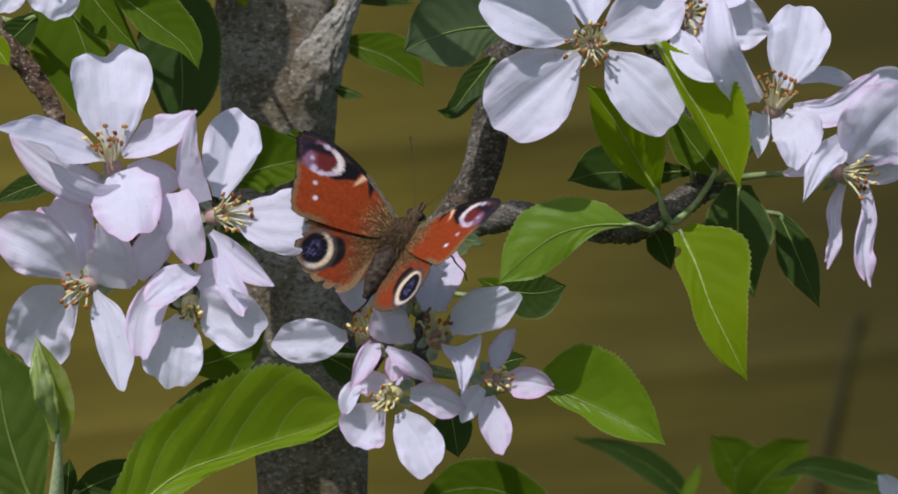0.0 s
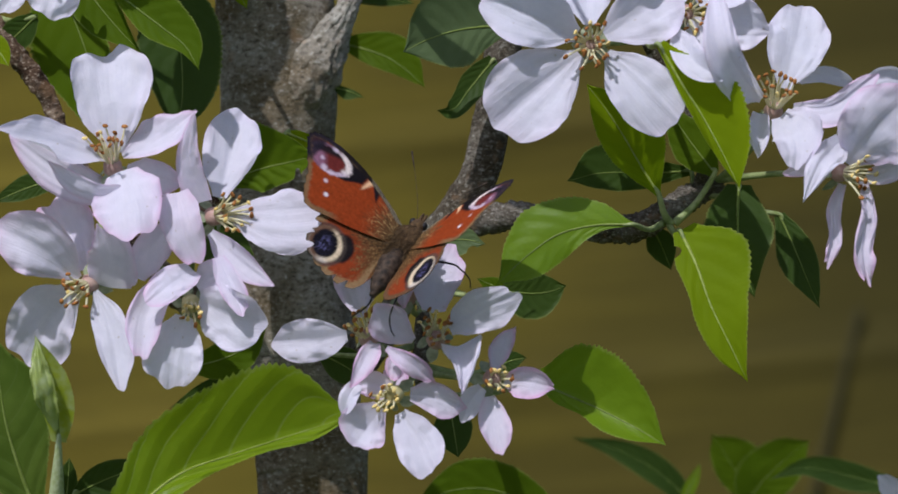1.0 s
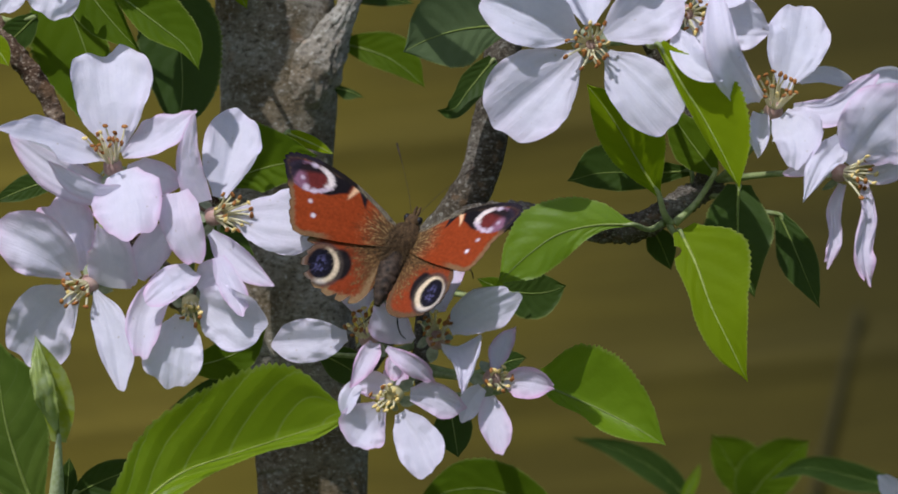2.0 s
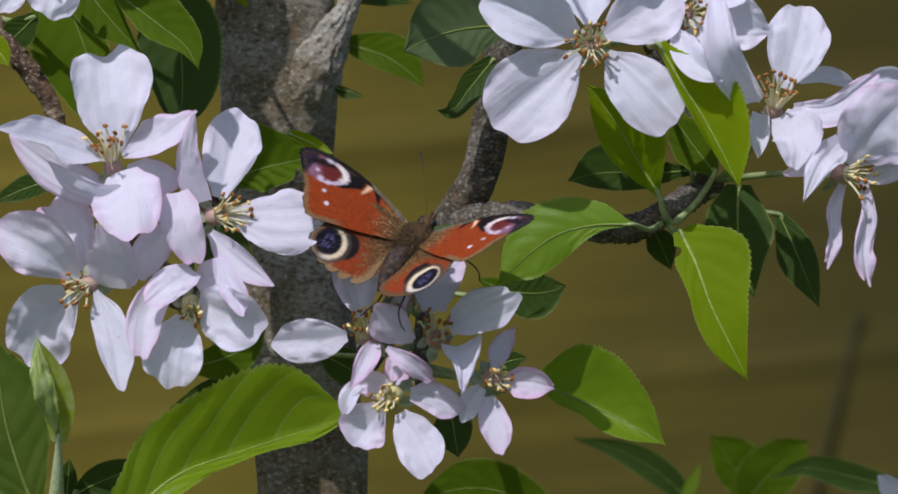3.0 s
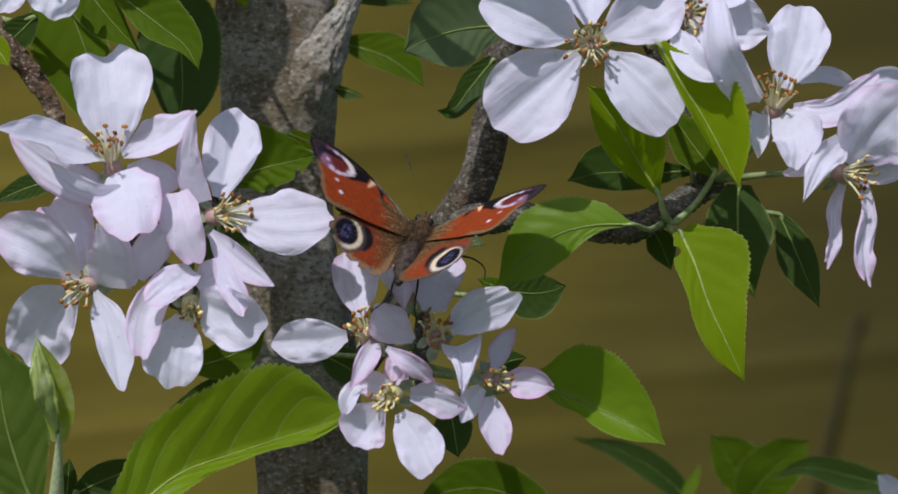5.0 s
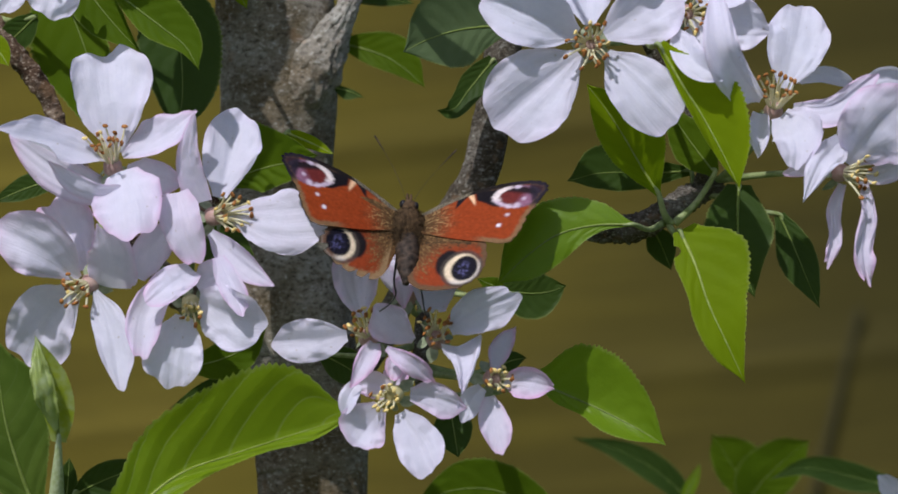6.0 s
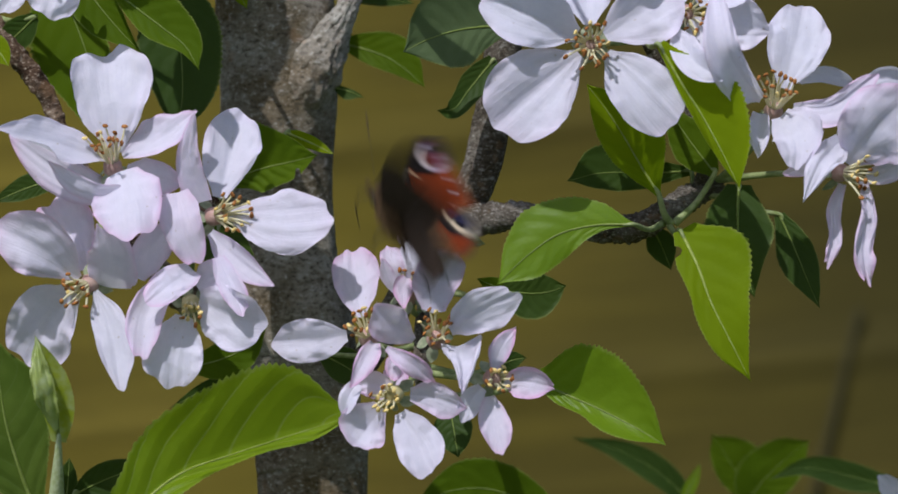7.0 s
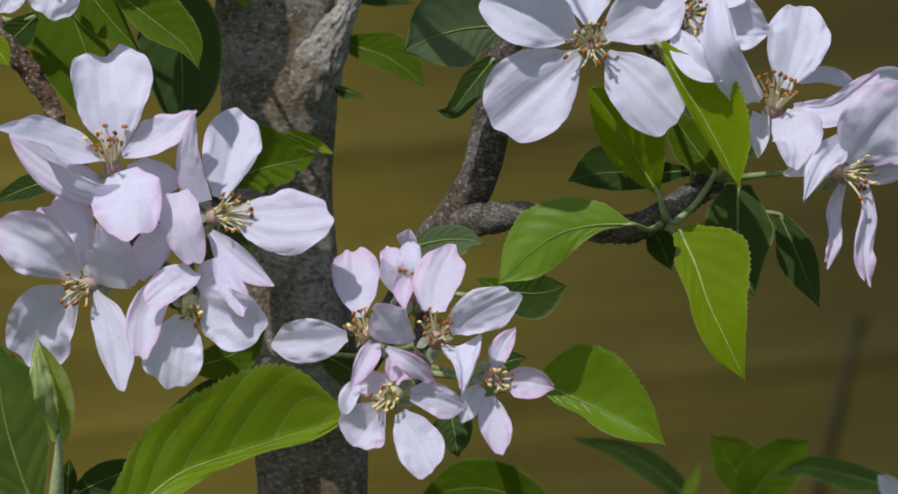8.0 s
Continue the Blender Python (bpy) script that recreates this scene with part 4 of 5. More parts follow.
def build_blossom():
    tuft = "white apple blossom in a crowded flower cluster"
    flower((-74.9, -20, 18.6), (-77.9, 8, 9.3), [
        (W, [(-73.8, -19, 21), (-74.8, -18, 33.3), (-75.9, -11, 46.7)], (1.5, 6.9, 8.6, 8.7, 7.4), (1.5, 5.9, 8.7, 8.9, 8), {"reflex": 0.5, "sl": 0.3, "sr": 0.3}),
        (W, [(-76.3, -20, 19.7), (-87.8, -26.5, 23.3), (-99.3, -35, 26.2)], (1.5, 5.6, 6.8, 6.2, 4.7), (0.8, 4.6, 5.3, 3.8, 2.3), {"face": (-0.1, -0.75, 0.62)}),
        (B, [(-72.6, -20, 20.2), (-64.7, -19.5, 23.8), (-55.7, -21, 30.7)], (0.8, 4.2, 4.8, 3.3, 1.3), (1, 4.2, 5.6, 4.8, 2.4), {"face": (-0.2, -0.8, 0.5)}),
        (B, [(-72.7, -25, 12.8), (-78.4, -26.3, 12.5), (-83.9, -27.7, 15.3), (-88.3, -29, 19)], (1.5, 2.8, 3.2, 2.4, 1.1), (1.3, 1.9, 2.1, 1.8, 0.9), {"sl": -0.3, "sr": 0.3, "face": (0.2, -0.8, -0.4)}),
        (B, [(-73.5, -22, 16.6), (-70.6, -30, 9.2), (-69.3, -34, 1.4)], (4.5, 7.8, 8.1, 7.6, 6.9), (2.8, 6.8, 8.1, 7.6, 6.9), {"sl": -0.15, "sr": -0.15, "blunt": 0.5}),
        (B, [(-75.1, -17, 11.6), (-86.2, -16.5, 16.2), (-99, -16, 26)], (3.1, 4.6, 4.9, 3.8, 1.8), (2.6, 3.8, 4.6, 3.8, 2), {"sl": 0.1, "sr": 0.1}),
        (B, [(-72, -18, 16.7), (-65.7, -16.5, 15.5), (-59.4, -15, 14.2)], (1.8, 3.8, 3.8, 3.3, 2.2), (1.8, 3.8, 4.1, 3.6, 2.6))], (-0.15, -0.6, 1), 18, 0.6, 8.0, label=tuft)
    flower((-51.6, -18, 7), (-71.4, 10, 0.1), [
        (W, [(-51.1, -17, 10.9), (-49.3, -11.5, 20.9), (-46.5, -6, 32.1)], (1.8, 4.9, 6.2, 6.3, 5.8), (1.5, 4.4, 6.7, 6, 5.1), {"reflex": 0.3, "sl": 0.35, "sr": 0.3}),
        (W, [(-48.8, -18, 7.5), (-37.4, -20.5, 6), (-25.6, -21, 7)], (1.5, 5.1, 7.4, 7.4, 6.8), (1.5, 5.6, 7.6, 7.8, 6.7), {"sl": 0.12, "sr": 0.0, "ruffle": 0.16, "face": (0, -0.92, 0.35)}),
        (B, [(-54.5, -20, 10.1), (-57.6, -23.5, 19.8), (-56.1, -27, 30.8)], (4.3, 3.8, 2.8, 1.6, 0.6), (1.9, 2.5, 2.5, 1.5, 0.5), {"sl": -0.5, "sr": 0.4}),
        (B, [(-60.4, -24, 12), (-58.9, -27.5, 4.5), (-55.4, -27, -4.2)], (2.8, 4.6, 4.6, 4.3, 4), (3, 4.6, 4.3, 3.9, 3.5), {"sl": 0.4, "sr": 0.2}),
        (B, [(-53, -20, 3.2), (-47.2, -23, -2.4), (-37.7, -26, -9.5)], (1, 2.5, 2.8, 2, 0.9), (1, 3, 3.6, 3, 1.1), {"sl": 0.4, "sr": 0.3}),
        (B, [(-50.9, -25, -2.2), (-48, -28, -8.7), (-45.1, -31, -15.5)], (1.3, 2.3, 2.8, 2.7, 2.2), (1.5, 2.5, 2.8, 2.4, 1.9), {"sl": -0.3, "sr": 0.5})], (0.7, -0.8, 0.15), 17, 0.8, 8.2, yellow=0.4, label=tuft)
    flower((-80.7, -20, -8.5), (-80.5, 8, 11.9), [
        (B, [(-82.3, -20, -7), (-90.9, -25.5, -0.1), (-101.1, -25, 4.4)], (1, 4.3, 6.6, 7.2, 6.7), (1, 4.8, 7.1, 7.1, 6.5), {"sl": 0.1, "sr": 0.35}),
        (B, [(-81.3, -14, -5), (-85.7, -10, 4), (-89.4, -6, 11.8)], (1.8, 4.9, 6.4, 6.6, 6), (1.8, 4.9, 6.4, 6.6, 6)),
        (B, [(-75.7, -20, -9), (-74.5, -27.5, -1.9), (-77, -31, 5.7)], (4.3, 5.8, 5.6, 3.8, 1.5), (4.8, 6.1, 5.1, 3.5, 1.3), {"sl": -0.15, "sr": -0.2}),
        (W, [(-83, -20, -10.1), (-89.3, -15.5, -16.5), (-94.9, -13, -27.1)], (1.8, 5.9, 7.4, 7.6, 7), (3.3, 7.4, 8.2, 7.9, 7.4)),
        (W, [(-78.7, -20, -9.8), (-74.8, -24, -19.2), (-72.4, -28, -32)], (0.8, 3.6, 4.3, 4.3, 3.2), (0.5, 3.2, 3.7, 3.2, 1.6), {"sl": 0.4, "sr": 0.3, "twist": 12})], (-0.55, -0.8, -0.3), 14, 0.8, label=tuft)
    flower((-57.2, -22, -13.1), (-71.6, 12, -0.1), [
        (B, [(-62.5, -22, -7.5), (-67.4, -25, -15.3), (-67.9, -28, -24.9)], (2, 3.5, 4.3, 4.3, 4), (2, 3.5, 3.8, 3.8, 3.5), {"sl": 0.4, "sr": 0.3}),
        (W, [(-58.7, -23, -15.4), (-60.8, -24.5, -23.4), (-61.6, -24, -31.8)], (2, 5.1, 6.6, 6.7, 6.2), (2, 5.1, 6.8, 7, 6.4)),
        (W, [(-55.4, -22, -11.8), (-47.6, -26, -15.3), (-39.9, -28, -17)], (2.8, 5.8, 7.1, 7, 6.3), (1.8, 5.6, 6.8, 6.8, 5.7), {"face": (0.1, -0.92, -0.3)}),
        (B, [(-56.9, -24, -4.9), (-61.8, -29.5, -8.7), (-67, -31, -13)], (2.5, 3.4, 3.4, 3.2, 2.5), (2, 3.8, 4, 3.8, 2.8), {"sl": 0.5, "sr": -0.2}),
        (B, [(-55.8, -22, -9), (-52.3, -23, -6.5), (-48.2, -24, -3.9)], (1.5, 3, 3.8, 3.5, 3.2), (1.5, 3, 3.6, 3.3, 2.9)),
        (B, [(-69.6, -16, -7), (-66.8, -15, -1.2), (-62.3, -14, 5.5)], (1.8, 3.6, 4.1, 3.8, 3.5), (1.8, 3.6, 4.1, 3.8, 3.5))], (0.1, -0.9, -0.35), 9, 0.5, 4.7, yellow=0.7, label="downward-facing apple blossom with pink petal rims")
    flower((-87.2, -16, 63.1), (-108.9, 16, 59.6), [
        (W, [(-89, -16, 60.7), (-88.6, -17.5, 55.7), (-89.8, -19, 51)], (3.1, 6.1, 6.6, 6.3, 6.1), (3.1, 6.4, 7.2, 6.3, 5.7)),
        (W, [(-93.9, -16, 60.2), (-97.6, -17, 55.8), (-99.8, -18, 51.9)], (1.8, 2.8, 3.1, 3, 2.6), (1.8, 3.1, 3.6, 3.3, 2.9)),
        (W, [(-86.2, -16, 64.1), (-79.7, -17, 62.7), (-73.3, -18, 60.1)], (1.3, 3.3, 4.3, 4.1, 3.5), (1.3, 3.3, 4.3, 4.1, 3.5))], (0, -1, 0.2), 8)
    flower((-18.4, -16, -19.8), (-6.3, 6, -22.1), [
        (B, [(-19.5, -15, -15.7), (-21.1, -9, -7.9), (-22.3, -3, 0.3)], (1.3, 3.6, 4.8, 4.7, 4), (1, 4.1, 5.7, 5.5, 4.5), {"sl": 0.3, "sr": 0.3}),
        (W, [(-22.8, -16, -19.6), (-31.1, -18, -20.8), (-39.7, -18, -21.1)], (1.5, 4.1, 4.9, 4.9, 4.2), (1, 3.6, 4.9, 4.6, 4.3), {"sl": 0.25, "sr": 0.2}),
        (K, [(-16.8, -19, -21.3), (-19, -25, -26), (-21.9, -27, -31.6)], (1.5, 2.5, 2.7, 1.8, 0.6), (1, 2, 2.2, 1.6, 0.9), {"sl": 0.5, "sr": 0.4}),
        (W, [(-20.6, -22, -30.4), (-22.3, -26, -33.5), (-23.2, -26, -37.3)], (1.3, 1.9, 2, 2, 1.7), (1.3, 1.9, 2.2, 2, 1.9), {"sl": 0.4, "sr": 0.4})], (-0.35, -0.7, 0.6), 15, 0.75, 5.7, yellow=0.2)
    flower((-2.8, -18, -20), (-6, 8, -16.9), [
        (B, [(-3.6, -17, -14.7), (-2.8, -10, -7.6), (1, -3, 0.5)], (2.6, 4.9, 5.4, 4.8, 3.9), (2.8, 4.6, 5.4, 5, 3.2), {"sl": 0.35, "sr": 0.3}),
        (W, [(0.3, -18, -18.5), (7.8, -29, -13.9), (15.5, -36, -9.9)], (1.3, 4, 5.1, 4.3, 3.2), (1.3, 3, 4.3, 5.4, 4.7), {"sl": 0.2, "sr": 0.25, "ruffle": 0.35}),
        (W, [(2, -20, -22), (3, -28, -26.6), (2.8, -32, -32.8)], (5.6, 5.6, 3.5, 1.5, 0.5), (3.5, 3.5, 2.3, 1.1, 0.4), {"sl": 0.3, "sr": 0.5, "ruffle": 0.5, "blunt": 0.2}),
        (K, [(-13.7, -27, -22.2), (-8.7, -27.5, -25.4), (-3, -24, -30.3)], (0.5, 1.5, 2.2, 2.2, 1.3), (0.8, 2.2, 2.5, 1.9, 1), {"sl": 0.2, "sr": 0.4}),
        (B, [(-7.9, -18, -20.8), (-12.6, -22, -17.2), (-16.7, -26, -13)], (0.8, 3.3, 4.8, 4.9, 3.8), (0.8, 2.5, 4.1, 4.1, 3.2), {"sl": 0.2, "sr": 0.25}),
        (K, [(-11.7, -23, -23.7), (-11.9, -24, -26.5), (-12.2, -25, -29.8)], (1, 2, 2.3, 2, 1.6), (1, 2, 2.3, 2, 1.6))], (0, -0.85, 0.5), 17, 0.85, 6.0, yellow=0.12)
    flower((-12.7, -24, -32.8), (-6.4, 2, -27.2), [
        (B, [(-14.7, -24, -35.6), (-18.3, -23.5, -40), (-21.7, -27, -45)], (1.3, 3.5, 5.1, 5.2, 4.4), (2.5, 5.3, 6.3, 6.2, 5.4), {"reflex": -0.35, "sl": 0.3, "sr": 0.3}),
        (W, [(-10.6, -25, -36.6), (-6.9, -28.5, -43), (-3.5, -32, -50.7)], (1.3, 3.8, 5.3, 5.4, 5), (1.5, 4, 5, 5.1, 4.7)),
        (B, [(-8.6, -23, -32.9), (-2.8, -22.5, -33.4), (4.1, -20, -36)], (1.8, 3.3, 3.1, 2.3, 1.3), (1.3, 3.1, 4.1, 3.8, 2.5), {"sl": 0.2, "sr": 0.35}),
        (B, [(-11.7, -22, -33.2), (-16.3, -21, -30.7), (-21.1, -20, -30.9)], (1, 2.5, 3.1, 2.7, 2.2), (1, 2.3, 3.1, 2.7, 2.2)),
        (K, [(-12, -18, -32.8), (-11.8, -16, -29.3), (-12, -14, -25.8)], (1, 2.3, 2.8, 2.7, 1.9), (1, 2.3, 2.8, 2.7, 1.9))], (-0.35, -0.9, -0.1), 14, 0.6, 4.9, yellow=0.85, label="apple blossom with cream stamens and pink-backed petals")
    flower((10.2, -20, -29.2), (-5.7, 2, -28.5), [
        (K, [(12.2, -20, -29.9), (17.8, -23.5, -29.9), (23.6, -23, -31.2)], (0.6, 2.5, 3.4, 2.8, 1.1), (0.8, 2.8, 3.8, 3, 1.1), {"sl": 0.6, "sr": 0.5, "ruffle": 0.5}),
        (B, [(8.9, -20, -33.2), (10.2, -23, -39.9), (11.6, -26, -46.3)], (1.3, 2.8, 3.7, 3.5, 2.9), (1.3, 3, 3.4, 3, 2.7), {"sl": 0.3, "sr": 0.3}),
        (K, [(10, -18, -27.2), (11.7, -15, -22.4), (15.2, -12, -17.9)], (1, 2.3, 2.4, 1.9, 0.8), (1, 2.3, 2.3, 1.7, 0.6)),
        (W, [(7.4, -20, -31.2), (4.6, -20, -34.5), (2.8, -20, -39.1)], (1.3, 2.3, 2.8, 2.5, 1.9), (1.3, 2.3, 2.5, 2.2, 1.9))], (0.35, -0.85, 0.1), 12, 0.8, 4.7, yellow=0.4, label="half-open small apple blossom with pink petals")
    flower((-8.9, 2, -9.8), (-5.5, 10, -14.3), [
        (B, [(-10.2, 2, -9), (-13, 1, -4), (-14.1, 6, 0.4)], (0.7, 1.8, 2.2, 2.1, 1.5), (0.8, 2.1, 2.9, 2.9, 2.3), {"sl": 0.5, "sr": 0.3}),
        (W, [(-8.3, 0, -8.2), (-8.1, -1, -4), (-8.9, 4, 1.4)], (1, 1.8, 2.3, 2.7, 2.3), (0.8, 1.6, 2, 2, 1.3), {"sl": 0.3, "sr": 0.5}),
        (K, [(-9.4, 0, -6.6), (-10.6, -4, -9.6), (-10.1, -8, -14.1)], (0.8, 2.1, 2.6, 2.1, 1), (0.8, 1.8, 2.1, 1.6, 0.9)),
        (B, [(-12.2, 0, -10), (-14, -1, -6.4), (-15.1, -2, -2.5)], (0.8, 1.4, 1.7, 1.5, 1), (0.8, 1.4, 1.7, 1.5, 1)),
        (B, [(-9.4, 8, 0.9), (-9.4, 7, 2.5), (-8.9, 6, 4.1)], (1.3, 2, 2.4, 2.4, 2), (1.3, 2, 2.4, 2.4, 2), {"sl": 0.8, "sr": 0.8})], (0.1, -0.5, 0.9), 6, 0.4, 5.2, label="small back blossom with deep pink petal bases")
    flower((31.5, -22, 44.9), (45.1, 2, 47), [
        (W, [(28.2, -22, 46.9), (18.5, -26, 51), (5.8, -26, 57.3)], (1.5, 5.3, 7.4, 7.1, 6), (1.9, 5.7, 6.6, 6.2, 5.4)),
        (W, [(29, -22, 42.8), (19.3, -25, 34.8), (9.4, -24, 25.6)], (1.5, 6.3, 9.3, 9.2, 7.9), (1.3, 6.9, 9.6, 9.8, 8.2), {"sl": 0.12, "sr": 0.1, "ruffle": 0.12, "pleat": 0.16}),
        (W, [(35.1, -22, 43.1), (42.5, -25.5, 35.3), (51.2, -25, 26.2)], (1, 5.1, 7.1, 6.8, 6), (1.3, 5.8, 7.4, 7.5, 6.7), {"sl": 0.14, "sr": 0.12, "ruffle": 0.14, "pleat": 0.16}),
        (W, [(34.6, -22, 46.9), (42.7, -22, 52), (52, -20, 57.9)], (1.9, 5.1, 6.6, 6.7, 6.2), (1.5, 5.9, 8.1, 8.3, 7.3), {"ruffle": 0.3}),
        (W, [(31.3, -20, 49.3), (30.7, -15, 55.8), (29.6, -10, 65.1)], (1.5, 4.6, 5.9, 6, 5.4), (1.5, 4.6, 5.9, 6, 5.4))], (-0.05, -0.9, -0.05), 22, 0.95, 7.6, yellow=0.1, label="large flat white apple blossom with five broad petals")
    flower((72.5, -18, 31), (61.2, 10, 14.8), [
        (W, [(74.6, -17, 35.4), (77.4, -14.5, 44.7), (80.2, -8, 54.8)], (1.5, 5.4, 6.8, 6.7, 5.5), (1.5, 5.4, 7.2, 6.9, 5.8), {"sl": 0.25, "sr": 0.2}),
        (W, [(69.6, -19, 33), (61.1, -36.5, 42.9), (58.7, -30, 58.1)], (1, 5.6, 5.8, 4.3, 2.5), (1, 1.8, 2.5, 3, 2.7), {"sl": 0.4, "sr": 0.2}),
        (W, [(73.6, -20, 28.9), (76.6, -27.5, 23.4), (76, -31, 16)], (2.5, 5.6, 6.3, 4, 1.6), (1.9, 3.8, 5.1, 4.8, 2.3), {"ruffle": 0.4}),
        (W, [(69.4, -18, 29.7), (68.7, -22.5, 24.8), (68.3, -27, 19.3)], (1.8, 2.3, 2.4, 1.8, 0.9), (1.8, 2.3, 2.3, 1.7, 0.9), {"ruffle": 0.4}),
        (B, [(76.8, -18, 31.3), (84.7, -24, 31.3), (94.9, -26, 38.3)], (0.8, 1.8, 2, 2.3, 2.1), (1.3, 3.8, 4.8, 4.1, 1.9), {"sl": 0.2, "sr": 0.5}),
        (W, [(78.3, -12, 37.4), (84.8, -6, 38.9), (92.8, 0, 36.8)], (1, 1.6, 1.9, 1.7, 1.1), (1, 1.6, 1.9, 1.7, 1.1)),
        (W, [(93.2, -10, 35.9), (98.1, -8, 38), (103.6, -6, 37.3)], (1.3, 2.3, 2.6, 2.5, 1.9), (1.3, 2.3, 2.6, 2.5, 1.9))], (0.1, -0.65, 0.75), 16, 0.6, 8.0, yellow=0.08, label="white apple blossom turned upwards with a pinkish base")
    flower((87.5, -24, 16.4), (62.7, 8, 15.6), [
        (B, [(88.3, -24, 18.4), (93.2, -33.5, 26.2), (101.3, -39, 34.6)], (2.3, 5.8, 7.8, 8, 7.3), (1.9, 6.3, 9.6, 10, 8.8), {"sl": -0.15, "sr": 0.15}),
        (W, [(86.7, -24, 23.5), (81.6, -31, 18.3), (77.5, -34, 9.7)], (2, 3.8, 3, 2, 0.5), (1.8, 2.8, 3, 2, 0.5), {"sl": 0.4, "sr": 0.3, "ruffle": 0.5}),
        (B, [(81.3, -22, 18.7), (77.5, -26, 17.3), (73.1, -30, 16)], (1.3, 1.8, 1.9, 1.4, 0.6), (1.3, 1.8, 1.8, 1.3, 0.6)),
        (B, [(87.4, -22, 13.9), (85.5, -23.3, 8.2), (85.2, -24.7, 2.4), (83.3, -26, -5.1)], (0.8, 1.3, 1.5, 1.6, 1.3), (1, 1.8, 1.6, 1.5, 1), {"sl": 0.7, "sr": 0.4, "twist": 25, "ruffle": 1.3, "pleat": 0.3, "blunt": 0.3}),
        (B, [(91.8, -24, 14.6), (92.6, -26, 7.1), (91.4, -28, -1.1), (92.5, -30, -9.2)], (1, 1.6, 2.1, 2, 1.6), (1, 1.4, 2.4, 2.5, 1.6), {"sl": 0.5, "sr": 0.8, "twist": 20, "ruffle": 1.3, "pleat": 0.3, "blunt": 0.3}),
        (B, [(92.6, -24, 15.1), (97, -25, 16.8), (102.5, -26, 20.6)], (1.3, 2.3, 2.5, 2.4, 1.9), (1.3, 2.3, 2.8, 2.7, 1.9))], (0.75, -0.6, -0.1), 15, 0.7, 7.6, yellow=0.4, label="fading apple blossom with drooping twisted petals")
    flower((53.4, -12, 52.3), (45.7, 2, 47.3), [
        (W, [(58.2, -10, 50.6), (65.7, -9, 49.6), (73, -8, 48.6)], (2.1, 5.7, 6.4, 4.9, 2.3), (1.8, 4.6, 5.4, 4.4, 2.3)),
        (W, [(50.3, -22, 47.4), (53.9, -30.5, 40.7), (60.2, -35, 36.5)], (1.3, 3, 3.5, 2.8, 1.4), (1.3, 3, 3.5, 3.2, 2), {"sl": 0.6, "sr": 0.3}),
        (W, [(55.7, -12, 54.6), (60.7, -11, 58.5), (65.9, -10, 63.7)], (1.3, 4.4, 6.2, 6.3, 5.1), (1.3, 4.4, 6.2, 6.3, 5.1)),
        (W, [(52.4, -12, 54.6), (49.6, -11, 59.3), (45.8, -10, 65.8)], (1.3, 3.9, 5.1, 5.2, 4.5), (1.3, 3.9, 5.1, 5.2, 4.5)),
        (W, [(54.1, -13, 50.7), (56.6, -14.5, 47.3), (59.9, -16, 43.4)], (1.3, 3.6, 4.6, 4.4, 3.2), (1, 3.1, 3.8, 3.6, 2.6))], (0.25, -0.9, -0.1), 14, 0.8, 5.7, yellow=0.4)
    flower((112.4, 70, -60.6), (116.1, 92, -75.3), [
        (W, [(112.7, 70, -62.3), (108.4, 69, -59.8), (104.4, 68, -55)], (0.7, 1.7, 2.5, 2.6, 1.7), (0.7, 2, 2.8, 2.7, 1.7)),
        (W, [(112.9, 70, -60.6), (115.4, 70, -57), (117.4, 70, -52.3)], (0.8, 2.5, 3.9, 4, 3.5), (0.8, 2.5, 3.9, 4, 3.5))], (0.2, -0.8, 0.4), 6)


# ---- the butterfly ----
FORE = [(0, 3.0), (6, 7.0), (12, 10.2), (19, 12.6), (24.6, 13.2), (28.2, 12.3), (29.2, 10.0), (27.5, 5.6), (26.2, 1.4), (25.3, -3.4), (23.2, -6.3), (17.5, -5.8), (9, -4.4), (0, -1.8)]
HIND = [(0, 2.6), (8, 4.6), (15, 1.2), (18.4, -5.5), (18.9, -11.0), (16.6, -15.4), (11.8, -17.4), (6.2, -17.4), (2.4, -15.0), (0.9, -9), (0, -3)]


def smooth_step(a, b, v):
    t = np.clip((v - a) / (b - a), 0, 1)
    return t * t * (3 - 2 * t)


def lay(col, fac, c):
    return col * (1 - fac[:, None]) + np.array(c)[None, :] * fac[:, None]


